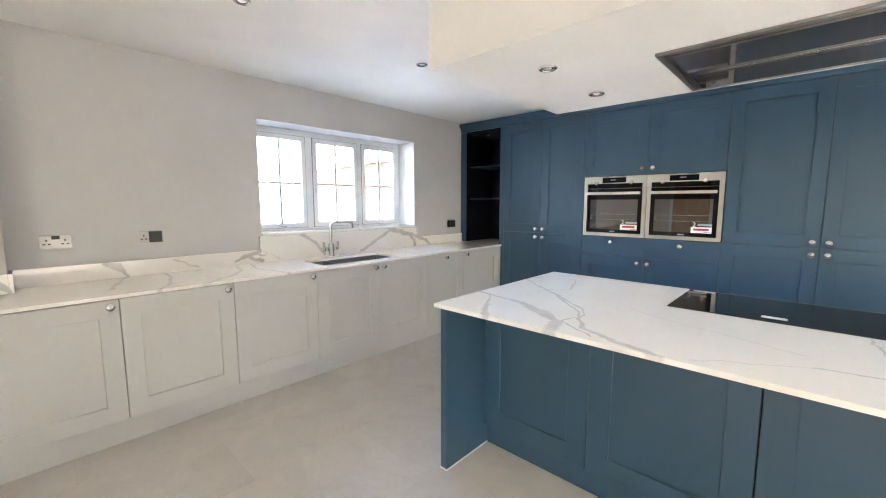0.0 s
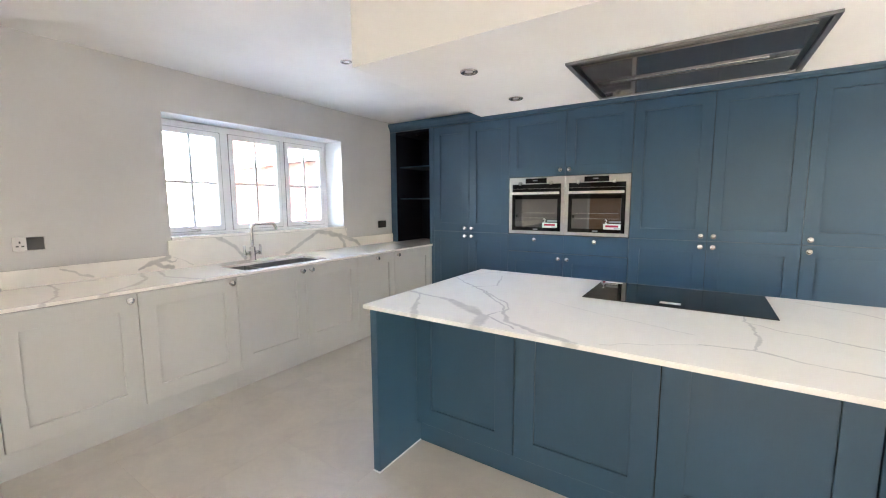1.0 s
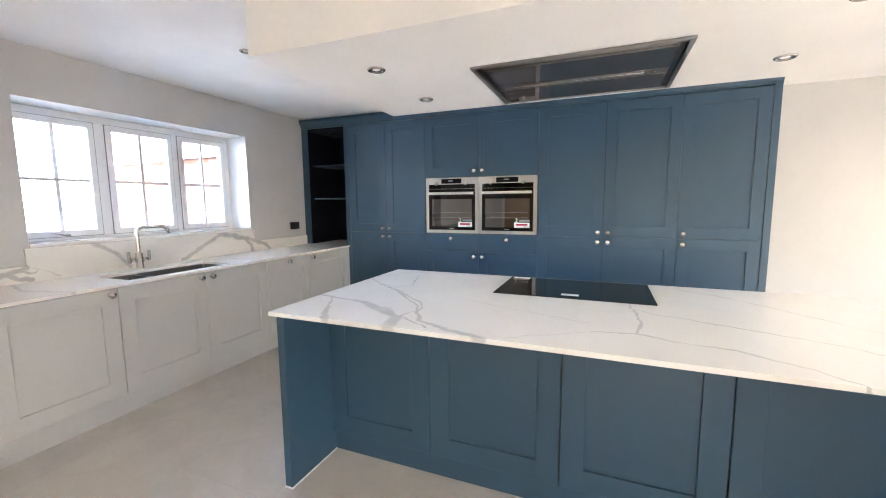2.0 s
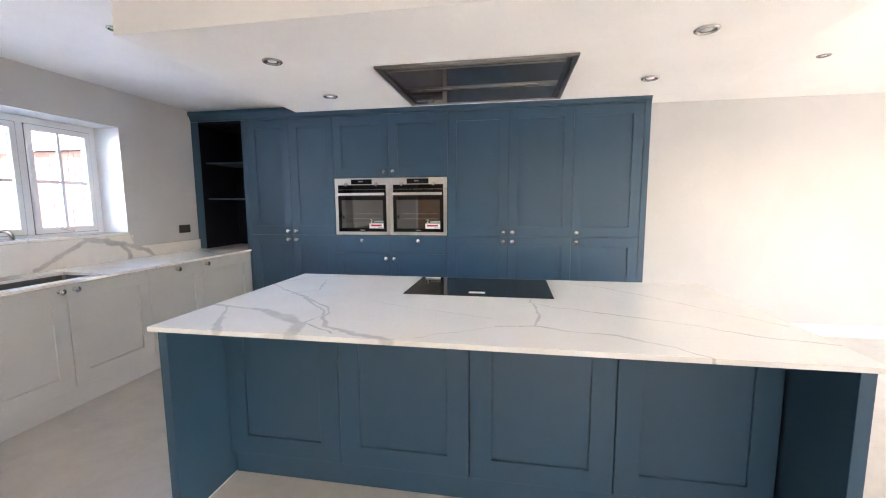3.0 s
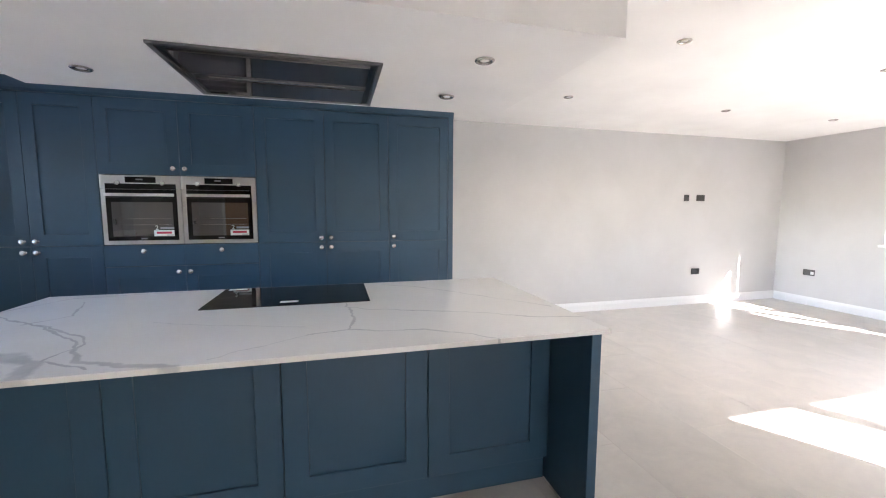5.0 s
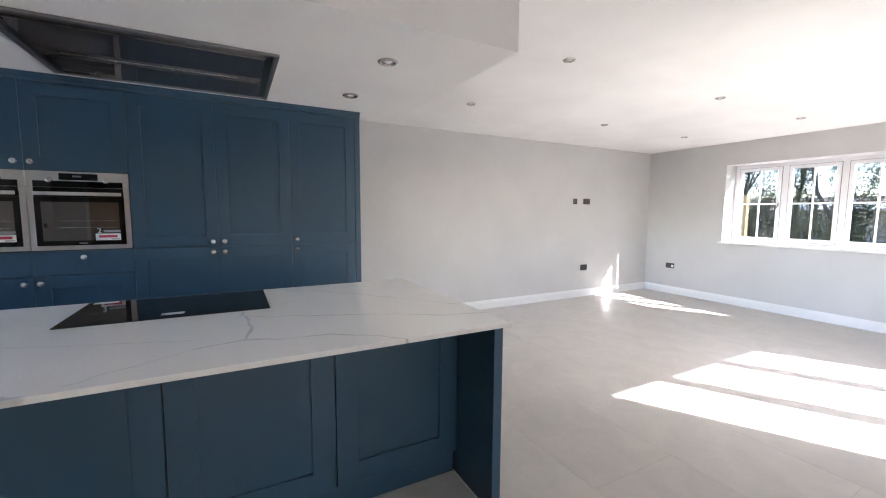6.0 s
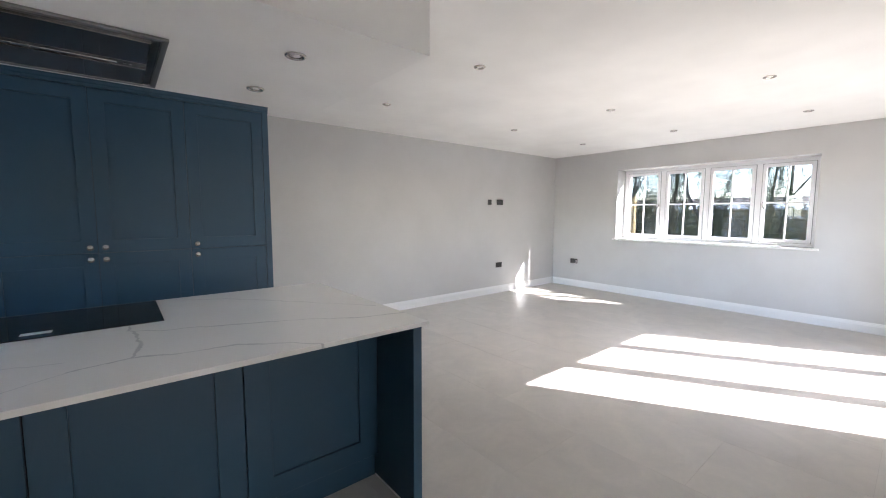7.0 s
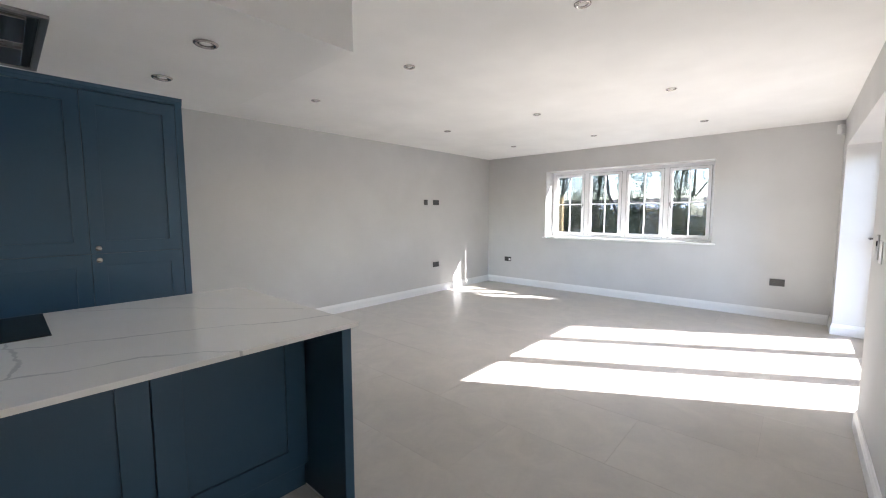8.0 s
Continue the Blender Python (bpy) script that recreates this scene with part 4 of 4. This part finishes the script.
brick_bm = block((0, 0.221, -0.007, 0.004, 0, 0.062))
bmesh.ops.bevel(brick_bm, geom=brick_bm.edges[:], offset=0.003, segments=1, affect="EDGES")
first_brick = part("brick", brick_bm, single_brick_material(), garage_wall)
rng = random.Random(77)
for row in range(21):
    for k in range(13):
        ob = first_brick if row == k == 0 else new("brick", first_brick.data)
        ob.parent = garage_wall
        ob.matrix_local = pose(-7.95 + 0.225 * k + (0.1125 if row % 2 else 0), 4.9 + rng.uniform(-0.0015, 0.0015), 0.60 + 0.075 * row)
part("fascia", block((-9.8, -4.0, 4.72, 4.76, 2.18, 2.42), bevel=0.004), GLOSS_WHITE, garage, "white painted fascia board")
roof = bmesh.new()
rv = [roof.verts.new(v) for v in ((-9.8, 4.66, 2.43), (-4.0, 4.66, 2.43), (-4.0, 7.2, 4.0), (-9.8, 7.2, 4.0), (-9.8, 9.7, 2.43), (-4.0, 9.7, 2.43))]
for f in ((0, 1, 2, 3), (3, 2, 5, 4), (0, 3, 4), (1, 5, 2), (0, 4, 5, 1)):
    roof.faces.new([rv[i] for i in f])
part("roof", roof, paint("terracotta roof tiles", (0.26, 0.09, 0.055), 0.8, 0.2, 0.8, 12), garage, "terracotta tiled roof")

LEAF = mat("ivy leaves", (0.05, 0.075, 0.025), 0.5)
ln = Nodes(LEAF)
lg = LEAF.node_tree.nodes.new("ShaderNodeNewGeometry")
ln.set(ln.b, "Base Color", ln.ramp(lg.outputs["Random Per Island"], [(0.0, (0.018, 0.030, 0.012)), (0.5, (0.045, 0.065, 0.026)), (0.9, (0.095, 0.115, 0.05)), (1.0, (0.20, 0.16, 0.09))]))
TWIG = mat("brown hedge twigs", (0.12, 0.085, 0.05), 0.8)
tn = Nodes(TWIG)
tg = TWIG.node_tree.nodes.new("ShaderNodeNewGeometry")
tn.set(tn.b, "Base Color", tn.ramp(tg.outputs["Random Per Island"], [(0.0, (0.05, 0.065, 0.022)), (0.45, (0.17, 0.135, 0.065)), (1.0, (0.36, 0.28, 0.16))]))


def let_light_through(m, share):
    """Thin leaves: part of the light passes to the far side."""
    t = m.node_tree
    body, out = t.nodes["Principled BSDF"], t.nodes["Material Output"]
    thin, mix = t.nodes.new("ShaderNodeBsdfTranslucent"), t.nodes.new("ShaderNodeMixShader")
    t.links.new(body.inputs["Base Color"].links[0].from_socket, thin.inputs["Color"])
    mix.inputs[0].default_value = share
    t.links.new(body.outputs[0], mix.inputs[1])
    t.links.new(thin.outputs[0], mix.inputs[2])
    t.links.new(mix.outputs[0], out.inputs[0])


let_light_through(LEAF, 0.4)
let_light_through(TWIG, 0.35)
BARK = paint("grey brown bark", (0.06, 0.05, 0.04), 0.9, 0.3, 0.8, 40)


def leaf_cloud(name, places, size, material, parent=None, seed=1):
    """Many small bent leaves, one at each place."""
    rng = random.Random(seed)
    verts, faces = [], []
    for c in places:
        s = size * rng.uniform(0.6, 1.4)
        r = Euler((rng.uniform(-1.2, 1.2), rng.uniform(-1.2, 1.2), rng.uniform(0, 6.28))).to_matrix()
        k = len(verts)
        for v in ((-0.5, 0, 0), (0, -0.32, 0.12), (0.55, 0, 0), (0, 0.32, 0.12)):
            verts.append(tuple(Vector(c) + r @ (Vector(v) * s)))
        faces += [(k, k + 1, k + 2), (k, k + 2, k + 3)]
    me = bpy.data.meshes.new(name)
    me.from_pydata(verts, [], faces)
    me.materials.append(material)
    ob = new(name, me)
    if parent:
        ob.parent = parent
    return ob


def limbs(start, way, length, radius, depth, rng, out):
    """Tapered limbs that fork; each is a run of (place, radius)."""
    pts, p, d = [(start, radius)], Vector(start), Vector(way).normalized()
    for i in range(5):
        d = (d + Vector((rng.uniform(-0.22, 0.22), rng.uniform(-0.22, 0.22), rng.uniform(-0.08, 0.16)))).normalized()
        p = p + d * length / 5
        pts.append((tuple(p), radius * (1 - 0.13 * (i + 1))))
        if depth and i >= 1:
            for _ in range(rng.choice((1, 2))):
                side = (d + Vector((rng.uniform(-1, 1), rng.uniform(-1, 1), rng.uniform(-0.3, 0.7)))).normalized()
                limbs(tuple(p), side, length * rng.uniform(0.40, 0.60), radius * 0.50, depth - 1, rng, out)
    out.append(pts)


def limb_mesh(runs, sides=5):
    verts, faces = [], []
    for pts in runs:
        base = len(verts)
        for i, (p, r) in enumerate(pts):
            d = Vector(pts[min(i + 1, len(pts) - 1)][0]) - Vector(pts[max(i - 1, 0)][0])
            u = d.orthogonal().normalized()
            w = d.normalized().cross(u)
            for k in range(sides):
                a = 2 * math.pi * k / sides
                verts.append(tuple(Vector(p) + r * (math.cos(a) * u + math.sin(a) * w)))
        for i in range(len(pts) - 1):
            for k in range(sides):
                a, b = base + i * sides + k, base + i * sides + (k + 1) % sides
                faces.append((a, b, b + sides, a + sides))
    me = bpy.data.meshes.new("trunk")
    me.from_pydata(verts, [], faces)
    return me


def tree(x, y, height, spread, ivy, seed, label, leaf_count):
    """A forked bare tree whose trunk is wrapped in ivy to some width."""
    rng = random.Random(seed)
    t = tagged(empty("tree", pose(x, y, -0.18)), label=label, category="tree", group="trees behind the garden")
    runs = []
    limbs((0, 0, 0), (rng.uniform(-0.05, 0.05), rng.uniform(-0.05, 0.05), 1), height, 0.05, 4, rng, runs)
    me = limb_mesh(runs)
    me.materials.append(BARK)
    ob = new("trunk", me)
    ob.parent = t
    places = []
    for _ in range(int(leaf_count * 2.6)):
        a, z = rng.uniform(0, 6.28), rng.uniform(0.0, height * 0.9)
        wob = 0.75 + 0.35 * math.sin(z * 2.3 + seed) + 0.25 * math.sin(z * 5.1 + a * 2 + seed)
        r = ivy * wob * math.sqrt(rng.uniform(0.25, 1.0))
        places.append((r * math.cos(a), r * math.sin(a), z))
    for pts in runs:
        for p, r in pts[1:]:
            if r < 0.03 and rng.random() < 0.30 * spread and p[2] < 3.8:
                for _ in range(26):
                    places.append(tuple(Vector(p) + Vector((rng.gauss(0, 0.16), rng.gauss(0, 0.16), rng.gauss(0, 0.14)))))
    leaf_cloud("crown", places, 0.038, LEAF, t, seed)
    return t


for x, y, h, spread, ivy, seed, n_leaf in ((13.0, 5.75, 5.0, 0.55, 0.80, 3, 14000), (13.2, 4.60, 5.5, 0.30, 0.46, 5, 8000), (12.8, 3.45, 5.5, 0.35, 0.44, 8, 8000),
                                           (13.4, 2.30, 5.0, 0.40, 0.36, 11, 4500), (13.8, 7.0, 5.0, 0.5, 0.7, 14, 6000), (15.5, 3.0, 5.5, 0.25, 0.2, 17, 1500),
                                           (17.0, 5.2, 6.0, 0.30, 0.30, 19, 2500), (18.0, 2.6, 6.0, 0.15, 0.15, 23, 800), (17.5, 3.9, 6.0, 0.20, 0.25, 29, 1800), (19.0, 7.2, 6.0, 0.3, 0.4, 31, 3000)):
    tree(x, y, h, spread, ivy, seed, "ivy-clad tree with bare upper branches", n_leaf)
rng = random.Random(21)
hedge_at = [(rng.gauss(15.2, 0.45), rng.uniform(-1, 9.5), (rng.random() ** 0.8) * (1.62 + 0.12 * math.sin(i * 0.001 * 7))) for i in range(42000)]
tagged(leaf_cloud("hedge", hedge_at, 0.05, TWIG, None, 22), label="overgrown brown and green hedge", category="hedge", kind="stuff")
post = tagged(part("fence_post", block((8.66, 8.76, 3.70, 3.80, -0.18, 1.70), bevel=0.006), wood_paint("new softwood", (0.34, 0.24, 0.11), 0.7)), label="new square softwood fence post", category="post")
far = tagged(empty("house", pose(0, 0, 0)), label="distant low house with a pale roof", category="building")
part("wall", block((30, 36, 2, 16, -0.2, 1.7)), paint("cream render", (0.5, 0.45, 0.38), 0.9), far)
hr = bmesh.new()
hv = [hr.verts.new(v) for v in ((29.6, 1.5, 1.7), (29.6, 16.5, 1.7), (33, 16.5, 2.45), (33, 1.5, 2.45), (36.4, 1.5, 1.7), (36.4, 16.5, 1.7))]
for f in ((0, 1, 2, 3), (3, 2, 5, 4), (0, 3, 4), (1, 5, 2), (0, 4, 5, 1)):
    hr.faces.new([hv[i] for i in f])
part("roof", hr, paint("weathered roof tiles", (0.22, 0.165, 0.115), 0.85, 0.35, 0.8, 3), far)
porch = bmesh.new()
pv = [porch.verts.new(v) for v in ((26.5, 1.5, 1.62), (26.5, 11, 1.62), (29.55, 11, 1.98), (29.55, 1.5, 1.98), (26.5, 1.5, 1.56), (26.5, 11, 1.56), (29.55, 11, 1.9), (29.55, 1.5, 1.9))]
for f in ((0, 1, 2, 3), (4, 7, 6, 5), (0, 4, 5, 1), (0, 3, 7, 4), (1, 5, 6, 2)):
    porch.faces.new([pv[i] for i in f])
part("porch_roof", porch, CEIL, far, "white sloping porch roof")
part("porch_wall", block((26.6, 29.4, 1.6, 10.9, -0.2, 1.54)), paint("grey porch", (0.3, 0.28, 0.26), 0.9), far)


# ---- floor tiles ----
floor = tagged(part("floor", block((XL - 0.3, XE + 0.3, YS - 0.40, YB + 0.3, -0.05, -0.0009), (XL - 0.3, XK + 0.3, YK - 0.3, YS - 0.40, -0.05, -0.0009)), GROUT), kind="structure")
TW, TL, J = 0.61, 1.22, 0.0015
tile_mesh = None
col = 0
x = 2.07 - TW * 9
while x < XE:
    y = 0.60 - TL * 4 + (TL / 2 if col % 2 else 0)
    while y < YB:
        bx0, bx1, by0, by1 = max(x, XL), min(x + TW, XE), max(y, YK), min(y + TL, YB)
        if bx0 > XK:
            by0 = max(by0, YS - 0.38)
        if bx1 - bx0 > 0.01 and by1 - by0 > 0.01:
            full = bx1 - bx0 > TW - 1e-4 and by1 - by0 > TL - 1e-4
            if full and tile_mesh:
                ob = new("tile", tile_mesh)
                ob.parent = floor
            else:
                w, l = bx1 - bx0 - J, by1 - by0 - J
                ob = part("tile", block((0, w, 0, l, -0.010, 0.0), bevel=0.0005), TILE, floor)
                if full:
                    tile_mesh = ob.data
            ob.matrix_local = pose(bx0 + J / 2, by0 + J / 2, 0)
        y += TL
    x += TW
    col += 1
